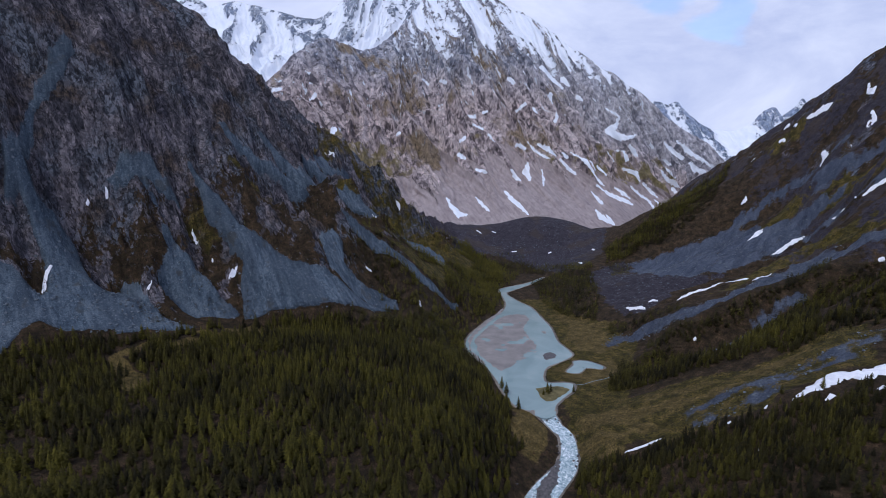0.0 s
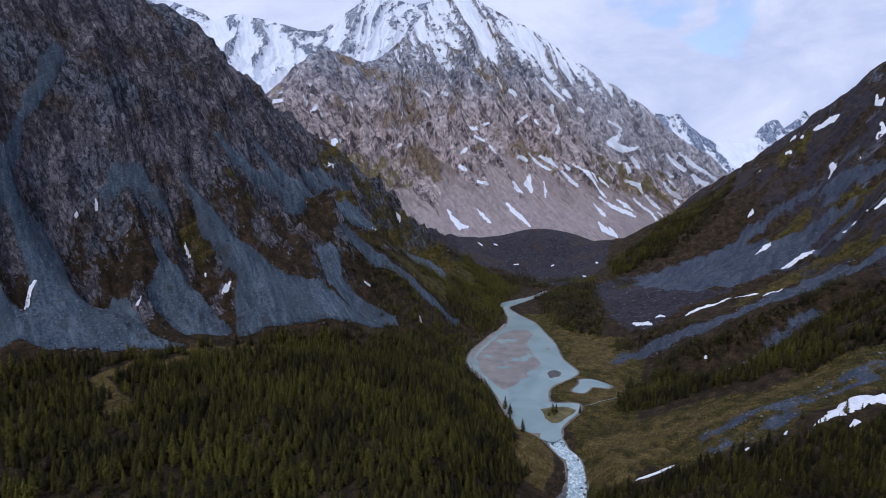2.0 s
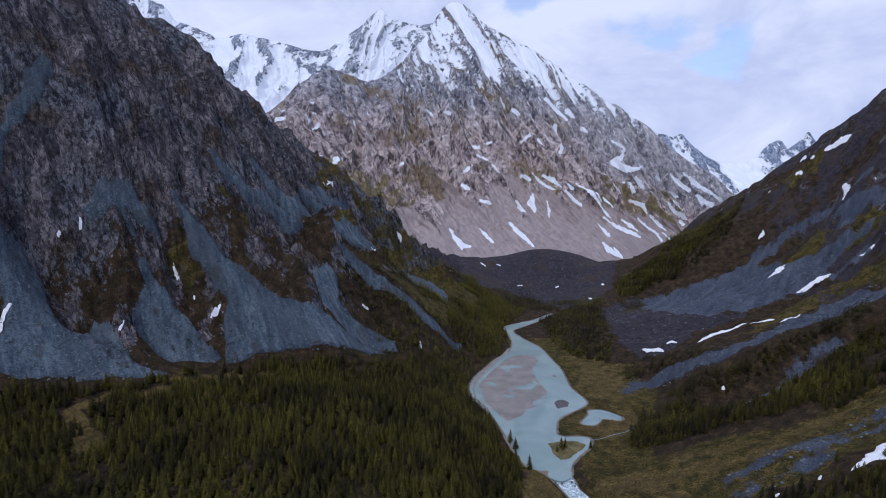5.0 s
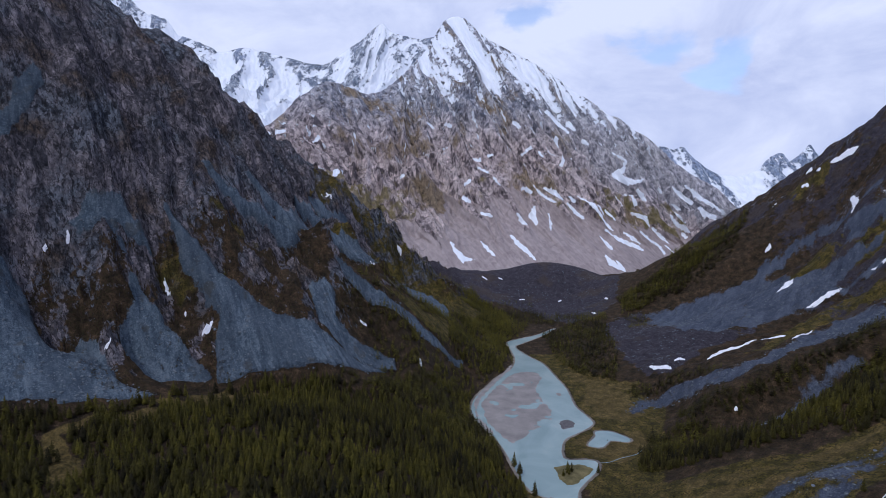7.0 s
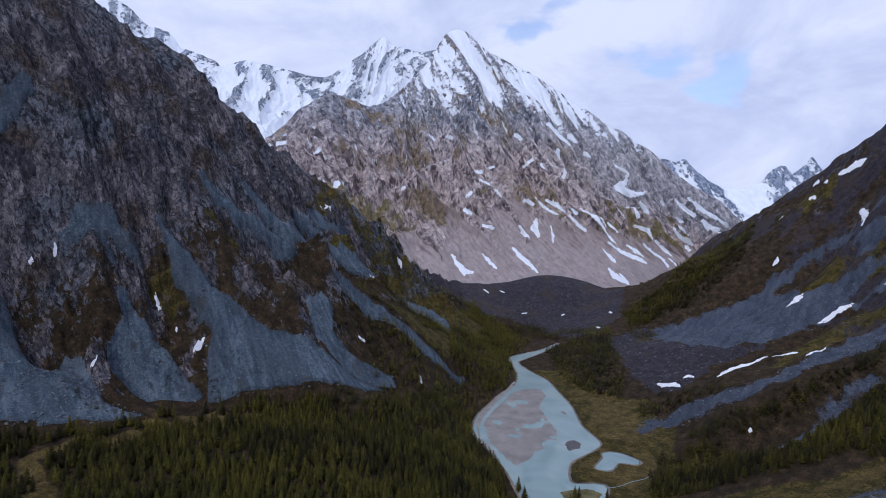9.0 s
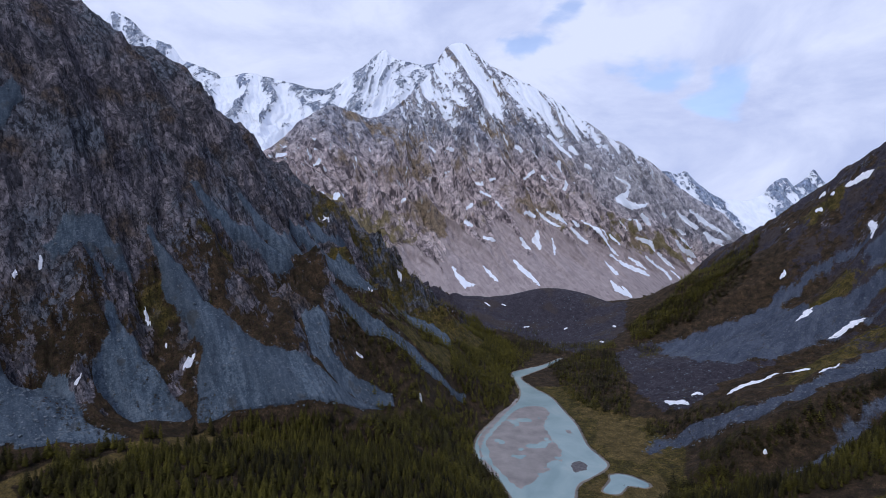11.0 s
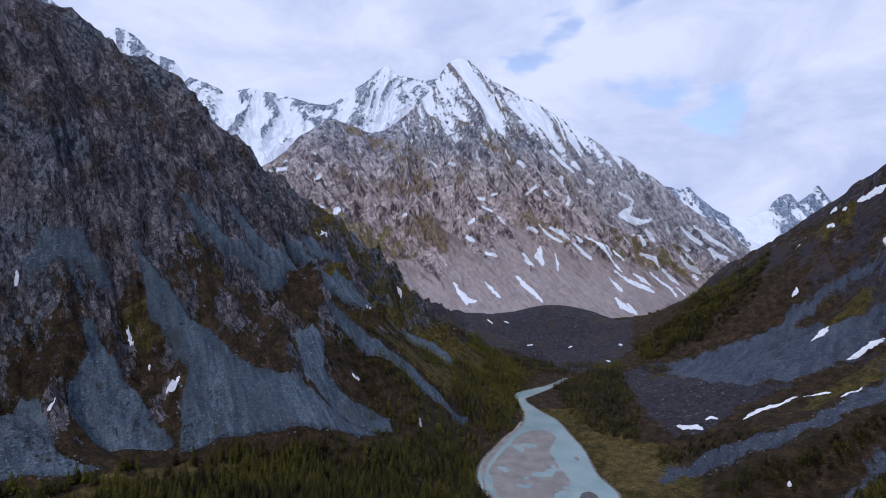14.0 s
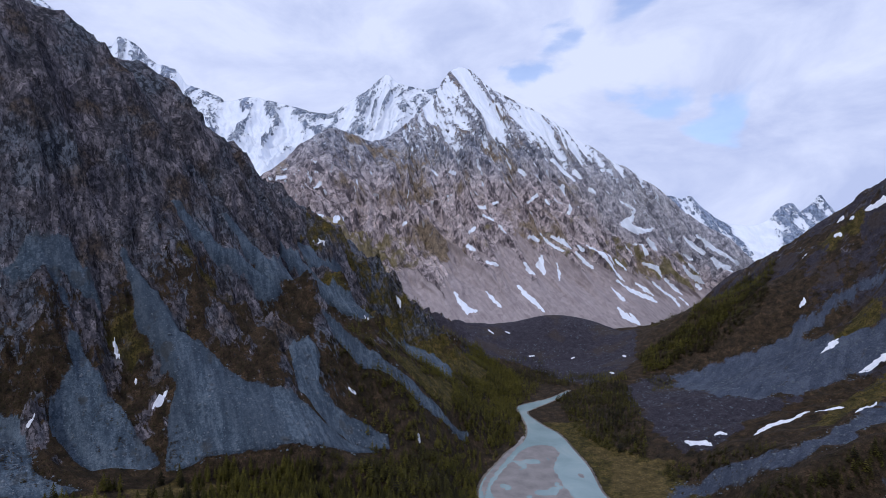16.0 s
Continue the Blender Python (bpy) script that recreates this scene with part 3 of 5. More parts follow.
strip("tan", (95, 542, 9.8), (106, 509, 9.4), (107, 483, 5.2))
strip("tan", (-289, 489, 2.0), (-310, 450, 5.8), (-262, 405, 10.5))
strip("tan", (-291, 514, 4.1), (-227, 534, 4.7), (-186, 561, 3.4))
strip("tan", (137, 510, 6.1), (148, 503, 4.1))
strip("tan", (143, 1481, 20.3), (191, 1458, 20.1), (238, 1438, 13.3))
strip("scree", (-323, 654, 4.0), (-309, 652, 6.0), (-294, 649, 8.0), (-281, 646, 9.0), (-266, 639, 10.0), (-248, 631, 12.0))
strip("scree", (-335, 605, 4.0), (-326, 602, 6.0), (-315, 597, 10.0))


AREAS = []


def area(kind, *ring):
    AREAS.append((kind, ring))


area("scree", (-465, 542), (-459, 555), (-450, 551), (-442, 549), (-433, 560), (-420, 565), (-390, 549), (-353, 531), (-327, 531), (-300, 519), (-294, 513), (-332, 493), (-367, 471), (-385, 462), (-393, 449), (-394, 422), (-412, 404), (-450, 459), (-434, 483), (-416, 483), (-402, 488), (-407, 505), (-419, 518), (-431, 524), (-440, 530), (-447, 534), (-454, 524))
area("scree", (-330, 608), (-320, 608), (-304, 603), (-289, 600), (-271, 593), (-258, 591), (-245, 585), (-269, 574), (-294, 562), (-317, 563), (-335, 578), (-336, 587), (-331, 594), (-323, 600), (-327, 604))
area("scree", (-327, 655), (-318, 656), (-300, 655), (-282, 652), (-266, 647), (-246, 650), (-224, 649), (-205, 649), (-187, 656), (-167, 664), (-154, 669), (-133, 667), (-99, 678), (-71, 690), (-126, 630), (-175, 612), (-204, 601), (-220, 591), (-237, 584), (-246, 598), (-251, 606), (-250, 618), (-256, 626), (-271, 637), (-290, 645), (-308, 651))
area("scree", (-176, 707), (-162, 735), (-146, 723), (-138, 697), (-120, 695), (-96, 706), (-66, 714), (-61, 699), (-99, 679), (-134, 671), (-153, 673), (-165, 690))
area("scree", (-154, 758), (-137, 763), (-98, 783), (-57, 822), (5, 844), (31, 871), (22, 849), (-40, 803), (-81, 767), (-106, 751), (-134, 749))
area("scree", (-231, 836), (-196, 874), (-149, 891), (-119, 917), (-82, 1108), (6, 1050), (6, 1006), (-50, 946), (-89, 889), (-127, 864), (-167, 860), (-203, 841), (-226, 828))
area("scree", (-244, 935), (-230, 949), (-213, 954), (-191, 1002), (-181, 1013), (-189, 913), (-207, 893), (-230, 912))
area("scree", (-311, 704), (-297, 709), (-278, 716), (-263, 727), (-253, 732), (-236, 745), (-216, 755), (-193, 761), (-204, 751), (-227, 738), (-248, 724), (-265, 716), (-277, 707), (-292, 703))
area("scree", (-269, 743), (-254, 753), (-240, 762), (-219, 773), (-207, 830), (-184, 831), (-179, 771), (-200, 759), (-223, 756), (-244, 745), (-258, 742))
area("scree", (-366, 621), (-359, 626), (-350, 629), (-338, 633), (-332, 633), (-329, 631), (-345, 623), (-359, 617), (-357, 614), (-346, 617), (-340, 617), (-351, 613), (-366, 610), (-379, 604), (-397, 598), (-392, 602), (-384, 610), (-374, 614), (-371, 617))
area("grass", (-291, 675), (-281, 691), (-264, 704), (-245, 719), (-232, 721), (-249, 697), (-270, 684))
area("grass", (-336, 633), (-320, 640), (-302, 647), (-286, 649), (-279, 643), (-277, 634), (-293, 632), (-311, 626), (-326, 625), (-325, 628), (-331, 631))
area("grass", (-262, 638), (-247, 647), (-229, 646), (-218, 629), (-233, 626), (-251, 627))
area("grass", (-221, 836), (-210, 881), (-167, 900), (-131, 894), (-160, 863), (-191, 851))
area("grass", (-241, 941), (-248, 1202), (-205, 1179), (-152, 1141), (-123, 1184), (-164, 1072), (-195, 1019), (-221, 967))
area("grass", (-145, 797), (-115, 797), (-73, 819), (5, 857), (5, 964), (-46, 881), (-88, 820), (-123, 808))
area("grass", (-151, 1054), (-109, 1146), (-41, 1183), (16, 1086), (6, 1029), (-69, 956), (-114, 887))
area("grass", (-182, 1031), (-136, 1165), (-80, 1221), (-3, 1277), (89, 1240), (43, 1087), (-22, 1001), (-82, 1107), (-134, 1063), (-162, 1035))
area("slate", (445, 1199), (519, 1196), (588, 1187), (643, 1178), (683, 1176), (710, 1164), (680, 1137), (660, 1042), (690, 1025), (721, 988), (757, 955), (745, 939), (718, 959), (693, 961), (685, 945), (634, 942), (596, 941), (556, 938), (486, 951), (435, 988))
area("slate", (684, 1190), (740, 1166), (782, 1146), (808, 1109), (811, 1027), (796, 1007), (790, 1083), (773, 1131), (724, 1140), (680, 1137))
area("slate", (280, 789), (333, 782), (368, 745), (417, 741), (479, 768), (540, 799), (580, 800), (621, 787), (589, 749), (531, 738), (490, 731), (443, 714), (390, 707), (345, 715), (308, 758), (249, 745))
area("slate", (333, 599), (368, 608), (418, 637), (447, 643), (474, 647), (483, 646), (462, 639), (421, 624), (364, 593), (332, 588))
area("slate", (253, 482), (294, 483), (343, 475), (378, 472), (442, 489), (429, 473), (380, 461), (333, 460), (286, 469), (253, 471))
area("slate", (314, 488), (350, 486), (390, 490), (456, 505), (449, 497), (384, 480), (345, 479), (312, 480))
area("slate", (245, 451), (280, 457), (305, 456), (326, 450), (320, 441), (293, 446), (273, 444), (246, 442))
area("dark", (347, 1165), (393, 1194), (448, 1206), (438, 995), (488, 954), (533, 932), (448, 904), (384, 837), (346, 827), (319, 842), (313, 924), (315, 1012))
area("grass", (145, 560), (200, 567), (268, 547), (318, 526), (375, 524), (435, 527), (474, 528), (402, 441), (361, 443), (331, 443), (302, 428), (260, 439), (222, 443), (184, 453), (146, 449), (129, 462), (136, 522))
area("grass", (654, 1033), (722, 1072), (756, 1036), (785, 992), (759, 957), (722, 990), (693, 1030))
area("grass", (715, 900), (626, 793), (577, 816), (497, 793), (436, 785), (527, 844), (655, 922), (690, 931))
area("grass", (806, 1278), (835, 1231), (863, 1191), (884, 1162), (878, 1140), (850, 1171), (816, 1219), (788, 1245))
area("dark", (12, 1451), (94, 1533), (171, 1492), (227, 1494), (272, 1526), (346, 1571), (430, 1572), (486, 1485), (414, 1292), (347, 1225), (291, 1203), (263, 1280), (213, 1348), (132, 1399), (40, 1333))
area("tan", (139, 515), (176, 516), (229, 514), (269, 511), (251, 494), (191, 490), (152, 496))
area("tan", (151, 471), (174, 472), (192, 475), (175, 459), (154, 459))
area("grass", (185, 866), (222, 875), (266, 851), (275, 786), (240, 729), (189, 699), (189, 769))
area("grass", (144, 678), (192, 709), (247, 697), (249, 667), (217, 630), (166, 603), (137, 604))
area("tan", (211, 895), (249, 862), (291, 837), (286, 823), (244, 843), (205, 866))
area("tan", (146, 529), (192, 527), (246, 510), (303, 495), (293, 487), (239, 493), (181, 495), (146, 511))
area("tan", (162, 470), (192, 475), (236, 475), (228, 467), (188, 463), (163, 455))
area("tan", (190, 905), (230, 880), (270, 851), (300, 830), (300, 839), (260, 868), (215, 900))
area("scree", (-444, 624), (-433, 625), (-442, 606), (-449, 590), (-456, 578), (-455, 563), (-450, 541), (-456, 543), (-462, 573), (-458, 588), (-452, 605))
area("tan", (134, 488), (160, 479), (193, 477), (223, 470), (224, 462), (193, 463), (160, 463), (136, 473))
area("tan", (150, 527), (194, 530), (235, 513), (282, 502), (320, 499), (316, 492), (276, 491), (232, 492), (192, 506), (153, 515))
area("tan", (152, 451), (174, 454), (196, 457), (199, 450), (176, 445), (153, 438))
area("tan", (237, 545), (286, 521), (341, 515), (397, 515), (391, 506), (334, 504), (280, 509), (233, 528))
area("tan", (224, 849), (257, 845), (275, 796), (269, 739), (237, 711), (208, 737), (204, 794))
area("tan", (168, 672), (196, 696), (249, 687), (248, 650), (210, 617), (173, 619), (157, 630))
area("scree", (-371, 572), (-358, 571), (-329, 551), (-306, 530), (-284, 528), (-269, 531), (-279, 516), (-332, 488), (-380, 533))
area("tan", (-252, 543), (-226, 576), (-178, 582), (-188, 565), (-226, 532))
area("tan", (-284, 480), (-267, 503), (-250, 514), (-253, 488), (-272, 470))
area("tan", (-308, 460), (-298, 469), (-286, 465), (-301, 452))
area("tan", (83, 563), (102, 542), (109, 514), (108, 479), (95, 457), (81, 467), (71, 497))
area("slate", (756, 1045), (780, 997), (830, 945), (816, 926), (766, 976), (733, 996))
area("slate", (681, 955), (722, 933), (748, 841), (729, 815), (710, 915), (677, 934))
area("slate", (563, 807), (599, 797), (614, 764), (645, 711), (605, 665), (576, 714), (547, 726), (510, 729))
area("grass", (724, 981), (757, 962), (809, 916), (750, 843), (739, 934), (706, 966))
area("grass", (624, 834), (692, 770), (648, 715), (615, 786))


# ---- building blocks ----
def mesh_of(name, verts, faces, material, smooth_shade=True):
    """A mesh from arrays of vertices and of triangles or quads."""
    me = bpy.data.meshes.new(name)
    verts, faces = np.asarray(verts, np.float32), np.asarray(faces, np.int32)
    n, k = faces.shape
    me.vertices.add(len(verts))
    me.vertices.foreach_set("co", verts.ravel())
    me.loops.add(n * k)
    me.loops.foreach_set("vertex_index", faces.ravel())
    me.polygons.add(n)
    me.polygons.foreach_set("loop_start", np.arange(0, n * k, k, dtype=np.int32))
    me.polygons.foreach_set("use_smooth", np.full(n, smooth_shade))
    me.update(calc_edges=True)
    me.validate()
    me.materials.append(material)
    return me


def colours(me, name, *channels):
    a = me.attributes.new(name, "FLOAT_COLOR", "POINT")
    c = np.ones((len(me.vertices), 4), np.float32)
    for k, v in enumerate(channels):
        c[:, k] = v
    a.data.foreach_set("color", c.ravel())


def tones(me, values):
    me.attributes.new("tone", "FLOAT", "POINT").data.foreach_set("value", np.asarray(values, np.float32))


def lattice(rows, cols):
    i = np.arange(rows * cols).reshape(rows, cols)
    return np.stack([i[:-1, :-1], i[:-1, 1:], i[1:, 1:], i[1:, :-1]], -1).reshape(-1, 4)


def subset(verts, faces, keep):
    f = faces[keep]
    used, back = np.unique(f, return_inverse=True)
    return used, back.reshape(f.shape)


# ---- the valley: one surface, in three pieces ----
def cover(x, y, z, col, steep):
    """Shares of rock, grass and scree, and of dark rubble, dry turf and silt."""
    edge = 5 * fbm(x / 26, y / 26, 4, 70)
    w = {k: np.zeros(len(x)) for k in ("scree", "grass", "dark", "tan", "slate")}
    for kind, line in STRIPS:
        lo, hi = np.min(line, 0), np.max(line, 0)
        pad = hi[2] + 30
        box = (x > lo[0] - pad) & (x < hi[0] + pad) & (y > lo[1] - pad) & (y < hi[1] + pad)
        if box.any():
            d, _ = near_line(x[box], y[box], line)
            w[kind][box] = np.maximum(w[kind][box], smooth(d + edge[box] * 0.6, 3.5, -3.5))
    for kind, ring in AREAS:
        lo, hi = np.min(ring, 0) - 30, np.max(ring, 0) + 30
        box = (x > lo[0]) & (x < hi[0]) & (y > lo[1]) & (y < hi[1])
        if box.any():
            w[kind][box] = np.maximum(w[kind][box], smooth(inside(x[box], y[box], ring) + edge[box] * (0.35 if kind == "scree" else 1.0), 3, -3) if hi[0] < 90 else smooth(inside(x[box], y[box], ring) + edge[box] * 1.8, 12, -12))
    w["dark"] = np.maximum(w["dark"], 0.62 * smooth(col, 10.5, 11.2) * smooth(fbm(x / 60, y / 60, 4, 77), -0.6, 0.1))
    w["grass"] = w["grass"] * (1 - 0.5 * smooth(col, 4.8, 4.0))
    w["dark"] = np.maximum(w["dark"], smooth(mounds(x, y) + edge * 2, 8, 26))
    rock = smooth(col, 4.6, 3.9) * smooth(steep, 0.55, 0.95)
    rock = np.maximum(rock, smooth(col, 10.9, 11.5) * smooth(steep + 0.25 * fbm(x / 30, y / 30, 4, 76), 0.35, 0.75) * 0.62)
    rock = np.maximum(rock, smooth(col, 3.4, 2.6))
    rock = rock * (1 - smooth(col, 2.3, 3.3) * smooth(fbm(x / 35, y / 35, 4, 74), -0.65, 0.1) * 0.8)
    lake = np.minimum(inside(x, y, LAKE), inside(x, y, POND))
    run, _ = near_line(x, y, STREAM)
    flat = smooth(z, LAKE_Z + 9, LAKE_Z + 4) * (y > 560) * (y < 1010) * (x > 120)
    w["grass"] = np.maximum(w["grass"], 0.9 * flat)
    silt = np.maximum(smooth(lake, 7, 0), smooth(run, 5, 0))
    return rock, w["grass"] * (1 - silt), w["scree"], w["dark"], w["tan"], silt, w["slate"]


def valley():
    az = np.concatenate([np.arange(-180, -46, 6.0), np.linspace(-45, 45, 960), np.arange(51, 181, 6.0)])
    r = np.concatenate([np.array([1, 40, 90, 140, 180]), np.arange(210, 450, 4.0), np.arange(450, 1250, 2.5), 1250 * 1.0055 ** np.arange(0, 138)])
    A, R = np.meshgrid(np.radians(az), r)
    x, y = (R * np.sin(A)).ravel(), (R * np.cos(A)).ravel()
    z, col = height(x, y)
    grid = z.reshape(A.shape)
    gr = np.gradient(grid, r, axis=0)
    ga = np.gradient(grid, np.radians(az), axis=1) / R
    steep = np.hypot(gr, ga).ravel()
    rock, grass, scree, dark, turf, silt, slate = cover(x, y, z, col, steep)
    verts, faces = np.stack([x, y, z], 1), lattice(*A.shape)[:, ::-1]
    mid = col[faces].mean(1)
    for name, keep, label in (("mountain_1", mid < 4.6, "steep dark rock mountainside with blue-grey scree fans"),
                              ("ground", (mid >= 4.6) & (mid < 10.6), "valley floor of forest soil, grass and silt"),
                              ("mountain_2", mid >= 10.6, "dark grassy slope with grey scree and snow remnants")):
        used, f = subset(verts, faces, keep)
        me = mesh_of(name, verts[used], f, GROUND)
        colours(me, "zone", rock[used], grass[used], scree[used], slate[used])
        colours(me, "zone2", dark[used], turf[used], silt[used])
        tagged(new(name, me), label, "mountain" if name != "ground" else "ground", kind="structure")


valley()


# ---- the peaks behind ----
def loft(name, label, crest, foot, rows, cols, rib, bowl, lean, cover_of, material, seed):
    """A mountain face from its crest down to its foot, with ribs and gullies that run down it, and a plain back."""
    c, f = curve(crest, 40), curve(foot, 40)
    u = np.linspace(0, 1, cols)

    def along(line):
        run = np.concatenate([[0], np.cumsum(np.linalg.norm(np.diff(line, axis=0), axis=1))])
        return np.stack([np.interp(u, run / run[-1], line[:, k]) for k in range(3)], 1)

    c, f = along(c), along(f)
    length = np.linalg.norm(np.diff(c, axis=0), axis=1).sum()
    v = np.linspace(0, 1, rows) ** 0.9
    U, V = np.meshgrid(u * length, v)
    P = c[None] * (1 - v[:, None, None]) + f[None] * v[:, None, None]
    drop = (c[:, 2] - f[:, 2])[None]
    P[..., 2] = c[None, :, 2] - drop * (V * (1 + bowl) - bowl * V * V)
    deep = np.linalg.norm(c - f, axis=1).mean()
    s, n = (U - lean * V * deep).ravel(), (V * deep).ravel()
    warp = rib * 1.2 * fbm(s / (rib * 6), n / (rib * 6), 3, seed + 30)
    relief = rib * ridged((s + warp) / (rib * 4.2), n / (rib * 15), 5, seed) + 0.4 * rib * fbm((s + warp) / (rib * 1.5), n / (rib * 3.5), 4, seed + 9)
    relief = relief.reshape(U.shape)
    fade = smooth(V, 0.0, 0.10) * smooth(V, 1.0, 0.8)
    fade = fade * (0.6 + 0.4 * smooth(V, 0.12, 0.4))
    P[..., 2] += relief * (0.2 * (1 - smooth(V, 0, 0.1)) + fade) * smooth(V, 0.95, 0.62)
    P[..., 1] -= relief * 0.6 * fade
    back = c + np.array([0, 220, -320.0])
    P = np.concatenate([back[None], P])
    relief = np.concatenate([relief[:1], relief])
    V = np.concatenate([V[:1] * 0, V])
    U = np.concatenate([U[:1], U])
    me = mesh_of(name, P.reshape(-1, 3), lattice(rows + 1, cols), material)
    colours(me, "zone", *[w.ravel() for w in cover_of(P[..., 0], P[..., 1], P[..., 2], relief / rib, U / length, V)])
    flow = np.stack([s, n * 0.4, 0 * s], 1).reshape(*P[1:].shape)
    flow = np.concatenate([flow[:1], flow]).reshape(-1, 3).astype(np.float32)
    me.attributes.new("flow", "FLOAT_VECTOR", "POINT").data.foreach_set("vector", flow.ravel())
    return tagged(new(name, me), label, "mountain", kind="structure")


# streaks of snow on the rock face, as (x, z, half width)
STREAKS = []


def streak(*points):
    STREAKS.append(points)


streak((-576, 361, 7.9), (-559, 377, 13.2))
streak((-508, 234, 9.5), (-501, 229, 14.7))
streak((-443, 214, 11.7), (-443, 227, 14.7))
streak((-724, 411, 11.0), (-743, 402, 13.8))
streak((14, -35, 4.4), (31, -65, 10.7), (60, -91, 12.7), (90, -93, 4.2))
streak((131, -37, 4.4), (154, -62, 8.7), (177, -82, 4.3))
streak((248, -15, 6.8), (268, -39, 11.2), (298, -67, 11.1), (327, -94, 4.4))
streak((361, 92, 7.6), (352, 58, 17.3), (360, 29, 7.3))
streak((426, 62, 7.6), (426, 35, 9.9), (410, 6, 4.8))
streak((283, 68, 5.0), (298, 38, 9.9), (315, 28, 4.9))
streak((69, 127, 10.0), (91, 115, 9.8))
streak((76, 188, 7.5), (97, 204, 10.6))
streak((140, 68, 7.3), (175, 58, 9.6))
streak((126, 311, 11.0), (151, 308, 10.9))
streak((139, 268, 8.0), (182, 247, 10.6))
streak((209, 216, 13.2), (223, 191, 7.8))
streak((189, 327, 8.4), (209, 338, 8.4))
streak((327, 174, 7.8), (355, 159, 10.4))
streak((386, 186, 5.2), (416, 146, 10.3), (463, 117, 5.2))
streak((436, 178, 7.7), (476, 150, 13.2), (506, 130, 5.3))
streak((540, 137, 7.9), (554, 118, 10.5))
streak((522, 113, 5.2), (548, 76, 12.9), (580, 50, 7.7))
streak((584, 143, 5.3), (622, 106, 13.3), (644, 70, 10.4), (676, 27, 10.3), (706, -1, 5.1))
streak((648, 108, 8.1), (667, 78, 10.7))
streak((656, 3, 5.0), (702, -28, 12.6), (809, -71, 10.6), (820, -80, 5.3))
streak((763, -11, 5.4), (800, -38, 10.8), (819, -53, 5.3))
streak((625, -22, 5.0), (643, -52, 12.3), (661, -68, 4.9))
streak((612, -89, 7.2), (621, -107, 16.4), (651, -125, 11.7))
streak((653, -107, 7.1), (662, -130, 11.7))
streak((913, 329, 6.5), (902, 295, 13.0), (839, 253, 21.6), (898, 222, 22.1), (961, 223, 9.6), (980, 234, 3.2))
streak((935, 184, 6.3), (950, 153, 12.4), (964, 130, 6.1))
streak((859, 160, 6.0), (874, 113, 14.8))
streak((849, 68, 8.4), (921, 44, 17.8), (932, 13, 11.7))
streak((860, -7, 5.5), (894, -43, 13.8), (946, -71, 8.4))
streak((952, 1, 5.8), (989, -38, 11.6), (1020, -67, 5.8))
streak((938, -80, 5.6), (949, -96, 11.2))
streak((980, -71, 5.6), (1007, -96, 8.5))
streak((1078, 58, 6.2), (1112, 15, 12.4), (1163, -18, 9.3))
streak((1107, 65, 6.2), (1166, 15, 15.6))
streak((1182, 203, 6.7), (1221, 155, 16.6), (1265, 120, 13.3))
streak((1154, 106, 9.6), (1173, 83, 12.8))
streak((1250, 209, 6.8), (1283, 161, 16.6), (1361, 106, 16.8), (1414, 69, 10.2))
streak((1298, 92, 10.0), (1332, 49, 23.2))
streak((1137, -30, 9.2), (1146, -42, 12.2))
streak((697, 81, 5.4), (729, 48, 8.1))
streak((762, -28, 2.6), (790, -42, 5.4))
streak((557, 344, 9.2), (538, 289, 8.5))
streak((645, 530, 19.5), (669, 503, 12.9))
streak((357, 340, 5.6), (400, 377, 11.8))
streak((444, 357, 8.6), (459, 334, 5.7))
streak((537, 433, 12.7), (546, 389, 6.2))
streak((711, 432, 16.0), (728, 421, 9.5))
streak((852, 370, 6.5), (909, 338, 6.5))
streak((332, 513, 12.3), (353, 488, 12.2))
streak((528, 591, 16.3), (595, 526, 19.3), (632, 487, 12.7))
streak((-97, 496, 11.7), (-74, 475, 5.9))
streak((-203, 214, 9.9), (-189, 223, 7.5))
streak((-14, 496, 9.1), (15, 477, 9.0))
streak((1088, 193, 6.6), (1104, 172, 9.8))
streak((753, 228, 6.0), (777, 145, 8.6), (798, 106, 5.7))


def spur_cover(x, y, z, relief, u, v):
    lying = np.zeros(x.size)
    rag = 4 * fbm(x.ravel() / 12, z.ravel() / 12, 3, 80) + 2.0
    for line in STREAKS:
        line = [(a, b, c * 0.82) for a, b, c in line]
        lying = np.maximum(lying, smooth(near_line(x.ravel(), z.ravel(), line)[0] + rag, 2, -2))
    lying = lying.reshape(x.shape) * (v > 0)
    hollow = np.clip(0.1 - relief, -0.6, 1)
    east = smooth(u, 0.45, 0.9)
    snow = smooth(z, 480, 900) * 0.45 + smooth(z, 420 - 250 * east, 850) * (0.14 + 0.65 * hollow) + east * smooth(v, 0.6, 0.05) * 0.16 + 0.24 * smooth(np.abs(u - 0.62), 0.2, 0.05) * smooth(v, 0.24, 0.06) + 0.08 * hollow
    green = 0.45 * smooth(v, 0.40, 0.7) * smooth(v, 1.0, 0.85) * (0.55 + 0.6 * smooth(np.abs(u - 0.72), 0.25, 0.05) + 0.6 * smooth(u, 0.22, 0.1))
    talus = smooth(v - 0.16 * relief, 0.68, 0.80)
    green = green + 0.4 * smooth(x, -60, -330) * smooth(z, 330, 120)
    pale = smooth(x, 350, 900) * smooth(v, 0.75, 0.35)
    return np.maximum(snow, 3.0 * lying), green, talus, pale


def snow_cover(x, y, z, relief, u, v):
    return 0.60 + 0.45 * smooth(v, 0.35, 0.65) - 0.55 * np.clip(relief, -0.5, 1.2), 0 * z, 0 * z, 0 * z


